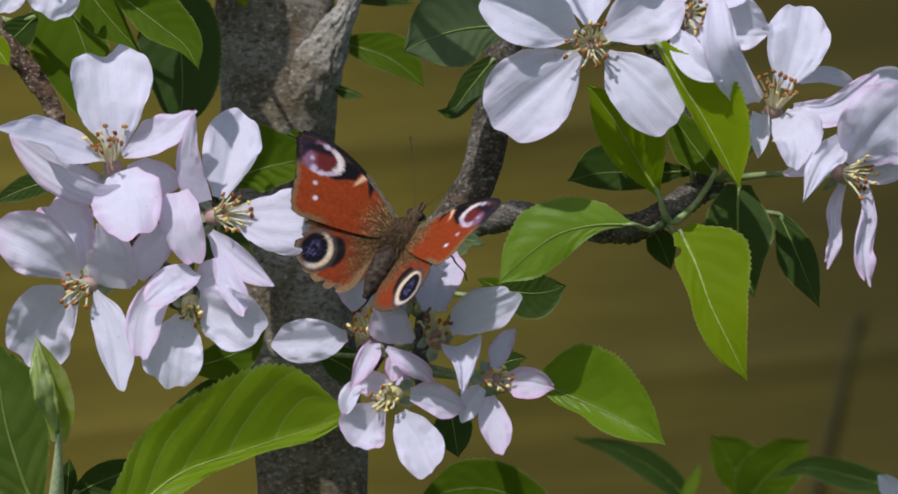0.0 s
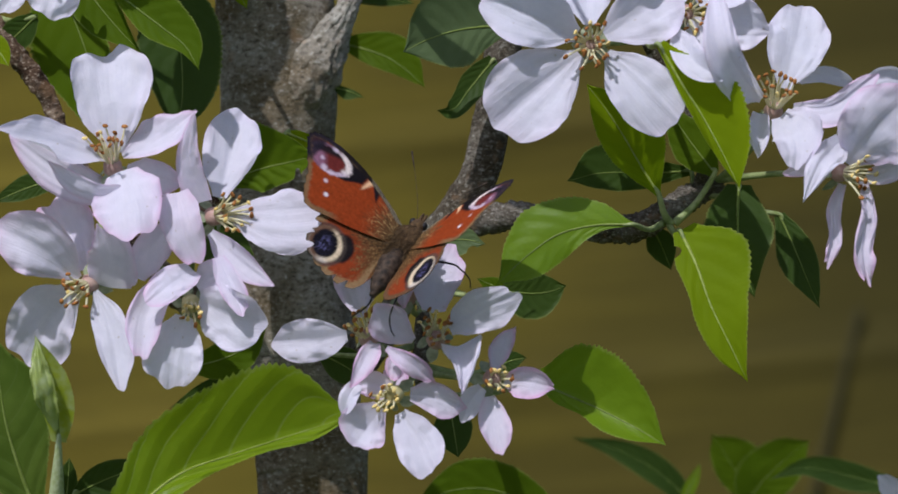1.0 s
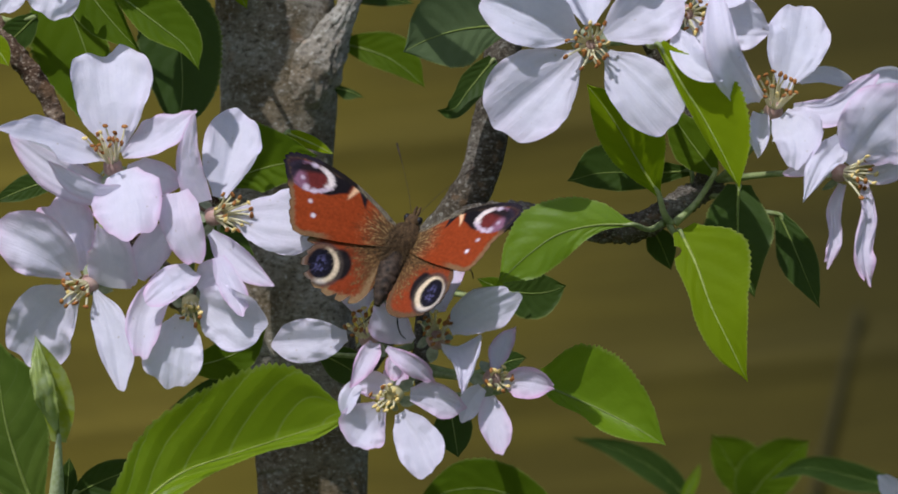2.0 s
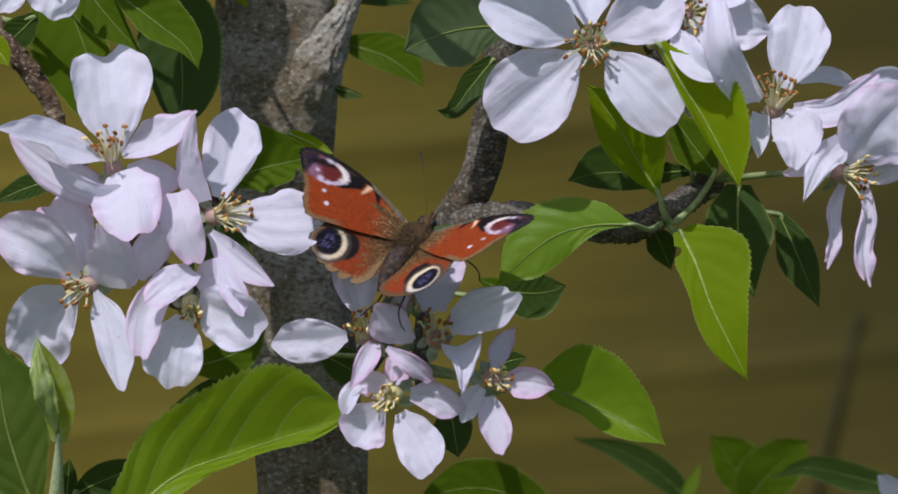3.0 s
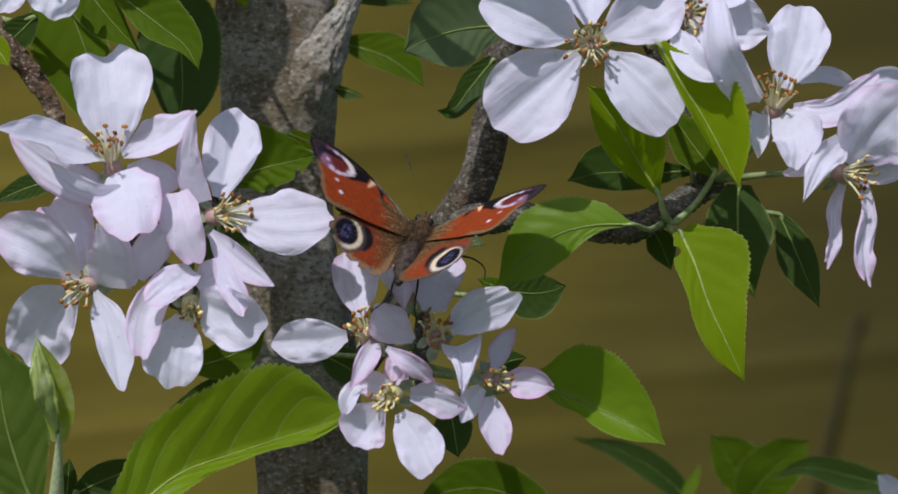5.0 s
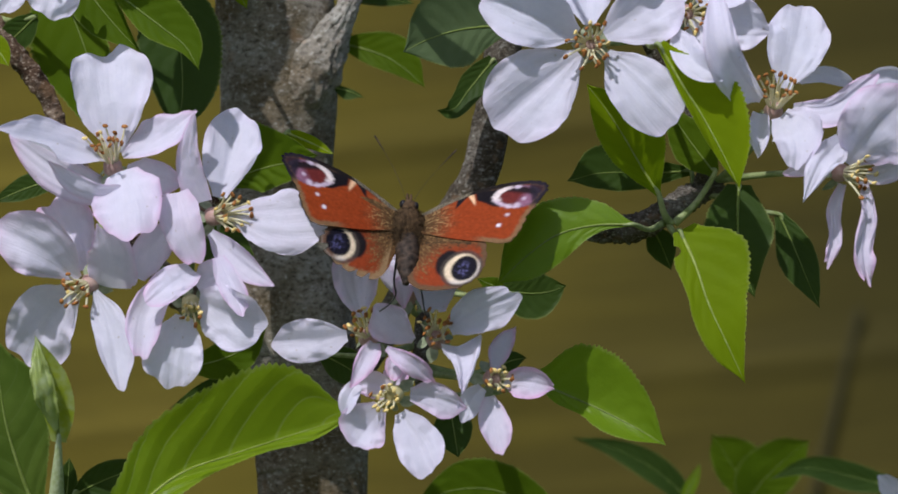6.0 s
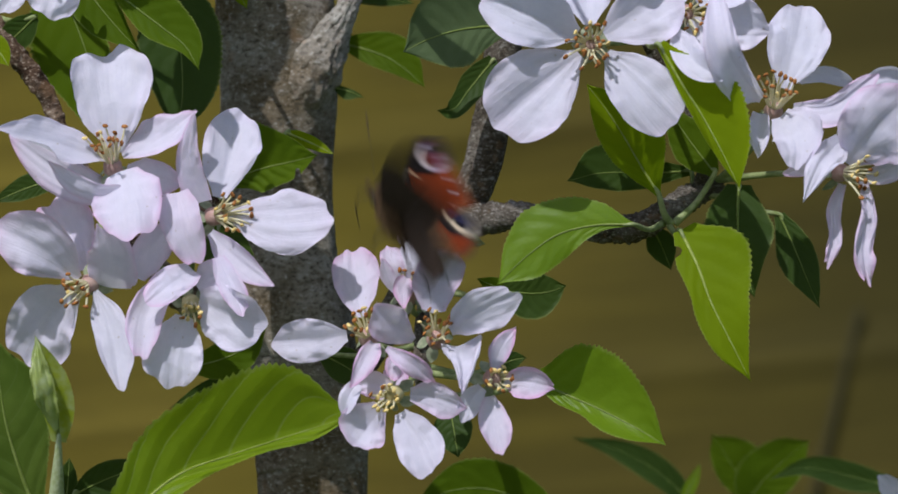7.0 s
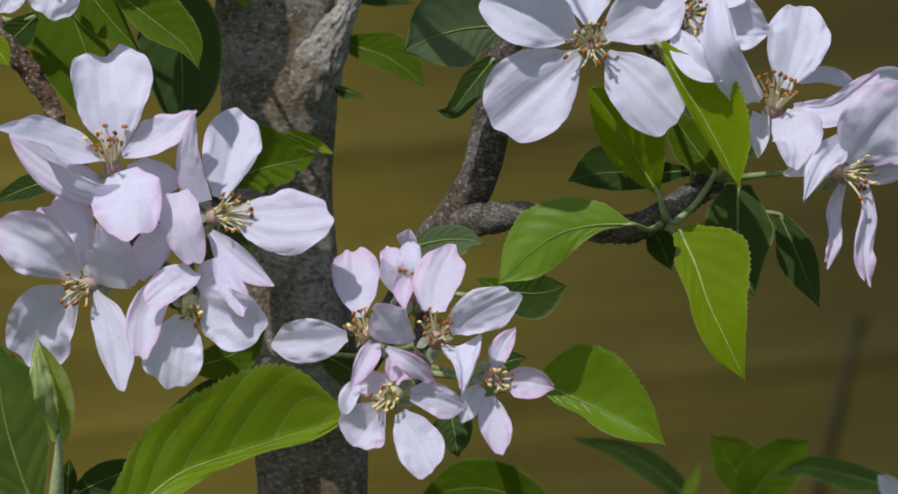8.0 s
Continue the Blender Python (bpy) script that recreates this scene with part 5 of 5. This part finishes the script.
def fore_pattern(x, y, gap, grit, worn_or_shaded):
    """The forewing's colours: rust, a false eye at the tip, black and cream marks on the leading edge."""
    n = len(x)
    col = np.tile(np.array((0.235, 0.038, 0.008)), (n, 1)) * (0.85 + 0.3 * grit)[:, None]
    r = np.hypot(x, y)
    col = lay(col, (1 - smooth_step(4.5, 11.0, r + 6 * (grit - 0.4))) * 0.95, (0.085, 0.048, 0.020))
    col = lay(col, (1 - smooth_step(6.0, 11.0, r)) * smooth_step(0.66, 0.78, grit), (0.30, 0.20, 0.085))
    margin = (1 - smooth_step(0.5, 1.2, gap - 0.7 * grit)) * smooth_step(14.0, 19.0, x)
    lead = y - (3.0 + 0.66 * x - 0.0105 * x * x)       # height over the leading edge's inner line
    low = 2.6 + 4.2 * smooth_step(12.0, 19.0, x)
    patch = smooth_step(-0.3, 0.3, lead + low) * smooth_step(12.6, 13.2, x + 0.35 * (y - 8)) * (1 - smooth_step(22.0, 24.0, x))
    col = lay(col, patch, (0.008, 0.006, 0.008))
    cream = smooth_step(0, 0.5, 0.18 * (y - 3.4) - np.abs(x - 11.6 - 0.55 * (8.5 - y))) * smooth_step(4.8, 6.6, y)
    col = lay(col, cream, (0.72, 0.46, 0.27))
    tooth = smooth_step(0, 0.4, 1.55 - np.abs(x - 9.6 - 0.25 * (y - 8)) - 0.30 * np.clip(9.0 - y, 0, 9)) * smooth_step(4.2, 4.8, y)
    col = lay(col, tooth, (0.010, 0.008, 0.010))
    ex, ey = x - 22.4, y - 8.2
    e = np.hypot(ex / 1.32, ey * 1.18) + 0.5 * (grit - 0.5)
    disc = 1 - smooth_step(4.1, 4.6, e)
    inner = 1 - smooth_step(-2.8, 1.2, ex + 0.35 * ey)
    col = lay(col, disc, (0.16, 0.095, 0.15))
    col = lay(col, disc * inner, (0.66, 0.57, 0.55))
    col = lay(col, disc * inner * smooth_step(0.6, 2.6, -ey) * 0.7, (0.42, 0.30, 0.46))
    core = 1 - smooth_step(3.1, 3.7, np.hypot((ex - 0.5) / 1.32, (ey + 0.15) * 1.12) + 0.6 * (grit - 0.5))
    col = lay(col, core, (0.120, 0.020, 0.018))
    col = lay(col, core * smooth_step(0.2, 2.6, ex - 0.4 * ey) * 0.8, (0.25, 0.125, 0.20))
    col = lay(col, core * smooth_step(0.4, 1.8, ey + 0.2 * ex), (0.016, 0.010, 0.012))
    for dx, dy, rad, glow in ((-0.4, 3.3, 0.8, 0.8), (1.8, -0.8, 0.5, 0.6), (0.6, -2.9, 0.8, 0.7), (-1.2, -3.2, 0.7, 0.6)):
        col = lay(col, glow * (1 - smooth_step(rad * 0.5, rad * 1.5, np.hypot(ex - dx, ey - dy))), (0.62, 0.52, 0.64))
    apex = smooth_step(25.2, 26.2, x + 0.3 * (y - 8)) * smooth_step(3.0, 4.5, y)
    col = lay(col, apex * 0.92, (0.014, 0.012, 0.020))
    for dx, dy in ((21.5, 2.2), (20.2, -1.0)):
        d = np.hypot(x - dx, y - dy)
        col = lay(col, (1 - smooth_step(0.3, 0.75, d)) * (0.9 if dy < 0 else 0.55), (0.80, 0.74, 0.82))
    col = lay(col, margin, (0.19, 0.105, 0.050))
    col = lay(col, margin * smooth_step(4.0, 6.5, y), (0.018, 0.014, 0.020))
    costa = (1 - smooth_step(0.95, 1.3, gap)) * (y > 2.8 + 0.25 * x) * (x < 20) * (x > 0.6)
    stripe = (0.5 + 0.5 * np.sin(x * 11.0)) * (x < 11.5)
    col = lay(col, costa, (0.012, 0.009, 0.008))
    col = lay(col, costa * (stripe > 0.72), (0.34, 0.29, 0.20))
    return col


def hind_pattern(x, y, gap, grit, worn_or_shaded):
    """The hindwing's colours: rust, brown towards the body, a blue eye in a pale ring."""
    n = len(x)
    col = np.tile(np.array((0.215, 0.036, 0.010)), (n, 1)) * (0.8 + 0.4 * grit)[:, None]
    near = 1 - smooth_step(5.5, 10.5, np.hypot(x, y * 0.62) + 5 * (grit - 0.5))
    front = smooth_step(-6.0, -3.0, y + 3.0 * (grit - 0.5))
    brown = np.maximum(near * 0.95, front)
    col = lay(col, brown, (0.100, 0.054, 0.022))
    col = lay(col, brown * smooth_step(0.62, 0.8, grit), (0.035, 0.022, 0.012))
    col = lay(col, brown * (1 - smooth_step(0.2, 0.36, grit)), (0.21, 0.125, 0.050))
    edge = (1 - smooth_step(0.4, 1.4, gap - (1.6 if worn_or_shaded else 0.9) * grit)) * (y < -3) * (x > 1.8)
    col = lay(col, edge, (0.24, 0.150, 0.075) if worn_or_shaded else (0.115, 0.062, 0.032))
    ex, ey = x - 13.8, y + 11.3
    e = np.hypot(ex, ey * 0.92)
    col = lay(col, (1 - smooth_step(2.6, 3.4, np.hypot((ex + 3.6) * 1.1, (ey - 1.6) * 0.8))), (0.012, 0.009, 0.010))
    col = lay(col, (1 - smooth_step(4.6, 5.2, e)) * 0.8, (0.060, 0.046, 0.040))
    col = lay(col, 1 - smooth_step(3.6, 4.2, e), (0.66, 0.53, 0.37))
    col = lay(col, (1 - smooth_step(4.0, 4.5, e)) * smooth_step(0.0, 3.0, ex - ey) * 0.6, (0.62, 0.56, 0.52))
    if worn_or_shaded:
        col = lay(col, (1 - smooth_step(3.9, 4.5, e)) * smooth_step(-1.0, 1.2, ex), (0.13, 0.070, 0.045))
    pupil = 1 - smooth_step(3.0, 3.5, np.hypot((ex - (0.3 if worn_or_shaded else 0.7)) * 1.08, ey * 0.90))
    col = lay(col, pupil, (0.008, 0.007, 0.012))
    blue = pupil * (1 - smooth_step(0.6, 2.2, np.hypot(ex - 0.4, (ey + 0.3) * 0.7))) * smooth_step(0.52, 0.72, grit)
    col = lay(col, blue * 0.85, (0.10, 0.095, 0.22))
    return col


def wing(name, outline, pattern, sign, parent, label, torn=False):
    bm = bmesh.new()
    edge = spline(outline, 13)
    rays = 74
    layer = bm.verts.layers.float_color.new("pattern")
    pts, ks = [], []
    for i, (ox, oy) in enumerate(edge):
        nick = 1 + 0.006 * math.sin(i * 0.9) * (ox > 12) + 0.014 * noise.noise(Vector((ox, oy, 3))) * (ox > 8)
        if torn and oy < -8:
            nick -= 0.24 * max(0.0, noise.noise(Vector((ox * 0.75, oy * 0.75, 7.7))) + 0.08)
        for j in range(rays + 1):
            k = j / rays
            pts.append((ox * k * nick, oy * k * nick + 0.3 * (1 - k)))
            ks.append(k)
    xy, k = np.array(pts), np.array(ks)
    grit = np.array([0.5 + 0.5 * noise.noise(Vector((p[0] * 2.6, p[1] * 2.6, 1.3))) + 0.3 * noise.noise(Vector((p[0] * 7, p[1] * 7, 4.4))) for p in pts])
    ang, rad = np.arctan2(xy[:, 1], xy[:, 0] + 2.0), np.hypot(xy[:, 0], xy[:, 1])
    hair = np.array([noise.noise(Vector((a * 26, r * 0.55, 8.1))) for a, r in zip(ang, rad)])
    grit = np.clip(grit + 0.45 * hair, 0, 1)
    rim = np.array(edge)
    gap = np.concatenate([np.hypot(b[:, None, 0] - rim[None, :, 0], b[:, None, 1] - rim[None, :, 1]).min(axis=1) for b in np.array_split(xy, 20)])
    colours = pattern(xy[:, 0], xy[:, 1], gap, grit, torn)
    n = rays + 1
    sides = []
    for under in (0, 1):
        rows = []
        for (x, y), c, g in zip(pts, colours, grit):
            z = 0.5 * math.sin(x * 0.1) * math.cos(y * 0.12) + 0.06 * math.sin(math.atan2(y, x + 0.5) * 22) * min(1, x / 6)
            v = bm.verts.new((sign * x * 0.001, y * 0.001, z * 0.001 - 0.00012 * under))
            v[layer] = (0.036 + 0.03 * g, 0.025 + 0.02 * g, 0.020 + 0.014 * g, 1) if under else (*c, 1)
            rows.append(v)
        for i in range(len(edge) - 1):
            for j in range(rays):
                quad = [rows[i * n + j], rows[i * n + j + 1], rows[(i + 1) * n + j + 1], rows[(i + 1) * n + j]]
                bm.faces.new(quad if (sign < 0) != bool(under) else quad[::-1])
        sides.append(rows)
    for i in range(len(edge) - 1):
        p, q = i * n + rays, (i + 1) * n + rays
        bm.faces.new([sides[0][p], sides[0][q], sides[1][q], sides[1][p]])
    return part(name, bm, M_WING, parent, label)


def build_butterfly():
    fly = tagged(new("butterfly"), "rust-red butterfly with eye-spotted wings feeding on apple blossom", "butterfly")
    bm = bmesh.new()
    ball(bm, (0, 0.0018, 0.0002), (0.0040, 0.0054, 0.0028), None, 24, 18, 0.14, 1400)
    thorax = part("thorax", bm, M_FUR, fly, "furry dark brown thorax")
    bm = bmesh.new()
    rnd = random.Random(5)
    for k in range(3200):
        a, y = rnd.uniform(-0.3, math.pi + 0.3), rnd.uniform(-0.0060, 0.0072)
        w = math.sqrt(max(0.05, 1 - ((y - 0.0015) / 0.0062) ** 2))
        foot = Vector((math.cos(a) * 0.0035 * w, y, math.sin(a) * 0.0025 * w))
        d = Vector((math.cos(a) * 1.0 + rnd.uniform(-0.4, 0.4), rnd.uniform(-2.2, -0.4), math.sin(a) * 0.55 + rnd.uniform(-0.2, 0.3)))
        tip = foot + d.normalized() * rnd.uniform(0.0012, 0.0046)
        s1 = d.cross(Vector((rnd.random(), rnd.random(), rnd.random()))).normalized() * 0.00008
        bm.faces.new([bm.verts.new(p) for p in (foot - s1, foot + s1, tip)])
    tagged(part("fur", bm, M_DOWN, thorax, "loose golden brown hairs", smooth=False), kind="stuff")
    bm = bmesh.new()
    ball(bm, (0, 0.0076, 0.0002), (0.0017, 0.0018, 0.0016), None, 16, 12, 0.12, 1500)
    head = part("head", bm, M_FUR, fly)
    for sx in (-1, 1):
        bm = bmesh.new()
        ball(bm, (sx * 0.0014, 0.0082, 0.0003), (0.0008, 0.0010, 0.0010), None, 12, 8)
        part("eye", bm, M_CHITIN, head, "dark round insect eye")
        bm = bmesh.new()
        ball(bm, (sx * 0.0004, 0.0104, -0.0001), (0.0004, 0.0016, 0.0005), None, 8, 6)
        part("palp", bm, M_FUR, head)
    bm = bmesh.new()
    tube(bm, [(0, -0.002, 0.0006), (0, -0.006, 0.0010), (0, -0.010, 0.0008), (0, -0.0145, 0.0)], [0.0022, 0.0026, 0.0022, 0.0007], 20, 14, 0.16, 700, ring=0.10)
    part("abdomen", bm, M_BELLY, fly, "dark ringed tapering abdomen")
    bm = bmesh.new()
    tube(bm, [(0, 0.0092, -0.001), (0, 0.0105, -0.004), (0.0005, 0.009, -0.008), (0.001, 0.006, -0.011)], [0.0002, 0.00018, 0.00016, 0.00014], 6, 6)
    part("proboscis", bm, M_CHITIN, fly)
    for sx in (-1, 1):
        bm = bmesh.new()
        tube(bm, [(sx * 0.0006, 0.0088, 0.0006), (sx * 0.0030, 0.0135, 0.0022), (sx * 0.0062, 0.0185, 0.0036), (sx * 0.0084, 0.0217, 0.0042), (sx * 0.0094, 0.0232, 0.0044)], [0.00006, 0.00005, 0.00005, 0.00018, 0.00022], 6, 6)
        part("antenna", bm, M_BELLY, fly, "thin antenna with a dark club")
    for reach in (((2.0, 0, -1.5), (10.3, 3.7, -2.5), (13.6, 2.2, -0.9), (16.3, 1.2, -1.5), (17.0, 0.5, -3.8)),
                  ((1.8, -1, -1.6), (3.7, -8.6, -3.6), (4.7, -14.5, -3.6), (5.8, -16.4, -5.8), (7.0, -16.6, -7.9)),
                  ((-1.5, -2, -1.6), (-1.6, -9.5, -5.0), (-1.1, -13.7, -4.7), (-2.2, -16.4, -5.2), (-4.0, -17.0, -7.8)),
                  ((-2.0, 0, -1.5), (-5.0, 1.0, -3.0), (-6.0, 0, -5.0), (-6.4, -0.6, -7.0), (-6.6, -1.0, -9.0))):
        bm = bmesh.new()
        tube(bm, [Vector(p) * 0.001 for p in reach], [0.00030, 0.00025, 0.00020, 0.00016, 0.00012], 6, 6)
        part("leg", bm, M_CHITIN, fly, "thin dark insect leg")
    wings = {}
    for sx in (-1, 1):
        wings["fore", sx] = wing("forewing", FORE, fore_pattern, sx, fly, "rust-red forewing with black, cream and lilac eye mark")
        wings["hind", sx] = wing("hindwing", HIND, hind_pattern, sx, fly, "ragged hindwing with a blue eyespot" if sx < 0 else "brown and rust hindwing with a blue eyespot", sx < 0)
    return fly, wings


# butterfly: seconds, place in mm, turn in degrees
FLIGHT = [
    (0, -11.4, -20, 0.4, 61.4, 22.8, -22.2),
    (0.4, -11.6, -20, -0.5, 47.7, 21.9, -15.6),
    (0.5, -11.6, -20, -0.4, 54.4, 21.2, -18.4),
    (0.8, -10.6, -20, -0.5, 49.6, 20.7, -12.2),
    (1, -10.5, -20, -0.8, 48.2, 22.3, -15.1),
    (1.1, -11.2, -20, -0, 54.8, 20.3, -12.6),
    (1.5, -10.6, -20, -0.8, 59.4, 18.4, -13.6),
    (1.7, -10.9, -20, -0.8, 63.6, 16.1, -11.5),
    (2.8, -9.4, -20, -1, 45.2, 17.4, -21.5),
    (3, -8.6, -20, -0, 44.5, 18.3, -21.1),
    (3.2, -8.3, -20, 0.3, 44, 19.4, -19.2),
    (3.5, -8.5, -20, 0, 47.5, 23.3, -17.5),
    (4, -8.3, -20, -0.2, 45.7, 21.4, -18.7),
    (4.5, -8.4, -20, -0, 47, 21.5, -18),
    (4.7, -7.6, -20, 0.3, 39.3, 20.7, -9.5),
    (5.8, -8.4, -20, 1.9, 40.9, 12, 1.3),
    (6, -9.2, -20, 2.9, 51, 9.8, 9.4),
    (6.2, -8.9, -20, 4.7, 52.3, 6.1, 8.8),
    (6.3, -6.7, -20, 0.7, 59.8, -10.9, 32),
    (6.4, -6, -20, -0, 49.4, -9.7, 28.6),
    (6.5, -6.7, -20, -0.2, 48.7, -11.9, 31.6),
    (6.6, -6.2, -20, -1.6, 48.6, -15.1, 34),
    (6.7, -7.9, -20, -4.1, 63.1, -29.3, 22.9),
    (6.8, -7.8, -20, -4.3, 59.2, -29.6, 21.8),
    (6.9, -7.9, -20, -4.6, 61.2, -32.9, 23),
    (6.97, -10.4, -22, -1.2, 57, -27, 44),
    (7, -10.9, -20, 5.1, 59.7, -28.1, 52.8),
    (7.03, -12, -17, 15, 60, -26, 58),
    (7.1, -18, 5, 54, 38, -12, 40),
    (7.2, -24, 30, 118, 50, 0, 30),
    (7.5, -70, 160, 270, 30, 0, 40),
    (8, -300, 500, 600, 20, 0, 40),
]
# wings: seconds, left and right lift, forward sweep of the forewings, of the hindwings, in degrees
BEAT = [
    (0, 30.4, 42.6, -9.7, -6.1, -0.6, -0.9),
    (0.4, 25.4, 34.6, -8.6, -9.6, -3.9, -4.9),
    (0.5, 29.6, 44.3, -9.1, -5.3, -1.4, 0.6),
    (0.8, 24.2, 33.8, -9.6, -4.3, -4.2, -2.8),
    (1, 28.9, 51.8, -9.3, -4.7, -1.4, 0.3),
    (1.1, 21.7, 33.8, -8.8, -3.8, -1.8, -1.8),
    (1.5, 23, 39.8, -5.8, -5.9, -2.1, -3.1),
    (1.7, 24, 35, -7.5, -6.1, -1.8, -0.7),
    (2.8, 25.3, 36.5, -16.5, -17, -1.9, -11.6),
    (3, 25.2, 31.7, -16.2, -16.2, -0.6, -11.1),
    (3.2, 31.6, 39.9, -18.4, -12.2, -2.1, -9.7),
    (3.5, 22.1, 37.2, -14.3, -12.1, 0.6, -7.5),
    (4, 23.7, 36.6, -13, -11.8, 2.2, -7.3),
    (4.5, 21.5, 34.8, -11.9, -11.4, 2.2, -7.8),
    (4.7, 27.2, 44.3, -12.9, -14.5, 1.2, -11.7),
    (5.8, 27.4, 40.9, -11.8, -12.3, 2.5, -11.5),
    (6, 15.1, 29.4, -8.8, -11.5, 7.5, -11.5),
    (6.2, 13.8, 16.9, -9.9, -8.2, 4.8, -11.9),
    (6.3, 23.6, 28.1, -7.5, -11.5, -0.1, -11.7),
    (6.4, 11.5, 14.4, -7, -10.8, 5.1, -20.4),
    (6.5, 14.3, 13.7, -10.6, -14.2, 1.2, -20.2),
    (6.6, 17.3, 13.7, -13.6, -8.2, 0.2, -18.2),
    (6.7, 24.3, 8.7, -14.6, -8.2, -1.8, -11.2),
    (6.8, 21.3, 8.7, -15.6, -7.2, -0.8, -17.2),
    (6.9, 22.3, 10.7, -20.6, -10.2, -3.8, -15.2),
    (6.97, 50, 10, -15.3, -8, 15, 5),
    (7, 72, -10.4, -15.3, -8, 23.2, 13.7),
    (7.03, 96, -30, -8, -4, 10, 6),
    (7.1, 84, 80, 0, 0, 0, 0),
    (7.2, 20, 20, 0, 0, 0, 0),
    (7.5, 60, 60, 0, 0, 0, 0),
    (8, 50, 50, 0, 0, 0, 0),
]
# the hanging leaf sways: seconds, degrees
SWAY = [(0.0, 0.0), (1.5, 0.0), (3.0, 0.15), (3.5, 0.4), (4.0, 0.15), (4.5, -0.9), (6.0, -0.9), (6.5, 0.0), (7.0, 0.9), (7.5, 0.6), (8.0, -0.7)]

build_ground()
build_fence()
build_tree()
swing_leaf = build_leaves()
build_blossom()
butterfly, wings = build_butterfly()


def motions():
    rows = []
    for t, x, y, z, rx, ry, rz in FLIGHT:
        p = at((x, y, z))
        rows.append((t, pose(p.x, p.y, p.z, rx, ry, rz)))
    walk(butterfly, rows)
    for sx, lift, sweep, rear in ((-1, 1, 3, 5), (1, 2, 4, 6)):
        walk(wings["fore", sx], [(row[0], pose(sx * 0.0013, 0.0020, 0.0008, 0, -sx * row[lift], sx * row[sweep])) for row in BEAT])
        walk(wings["hind", sx], [(row[0], pose(sx * 0.0013, 0, 0.00068, 0, -sx * (row[lift] - 0.8), sx * row[rear])) for row in BEAT])
    rest = swing_leaf.location.copy()
    walk(swing_leaf, [(t, pose(*rest, 0, -a, 0)) for t, a in SWAY])


motions()
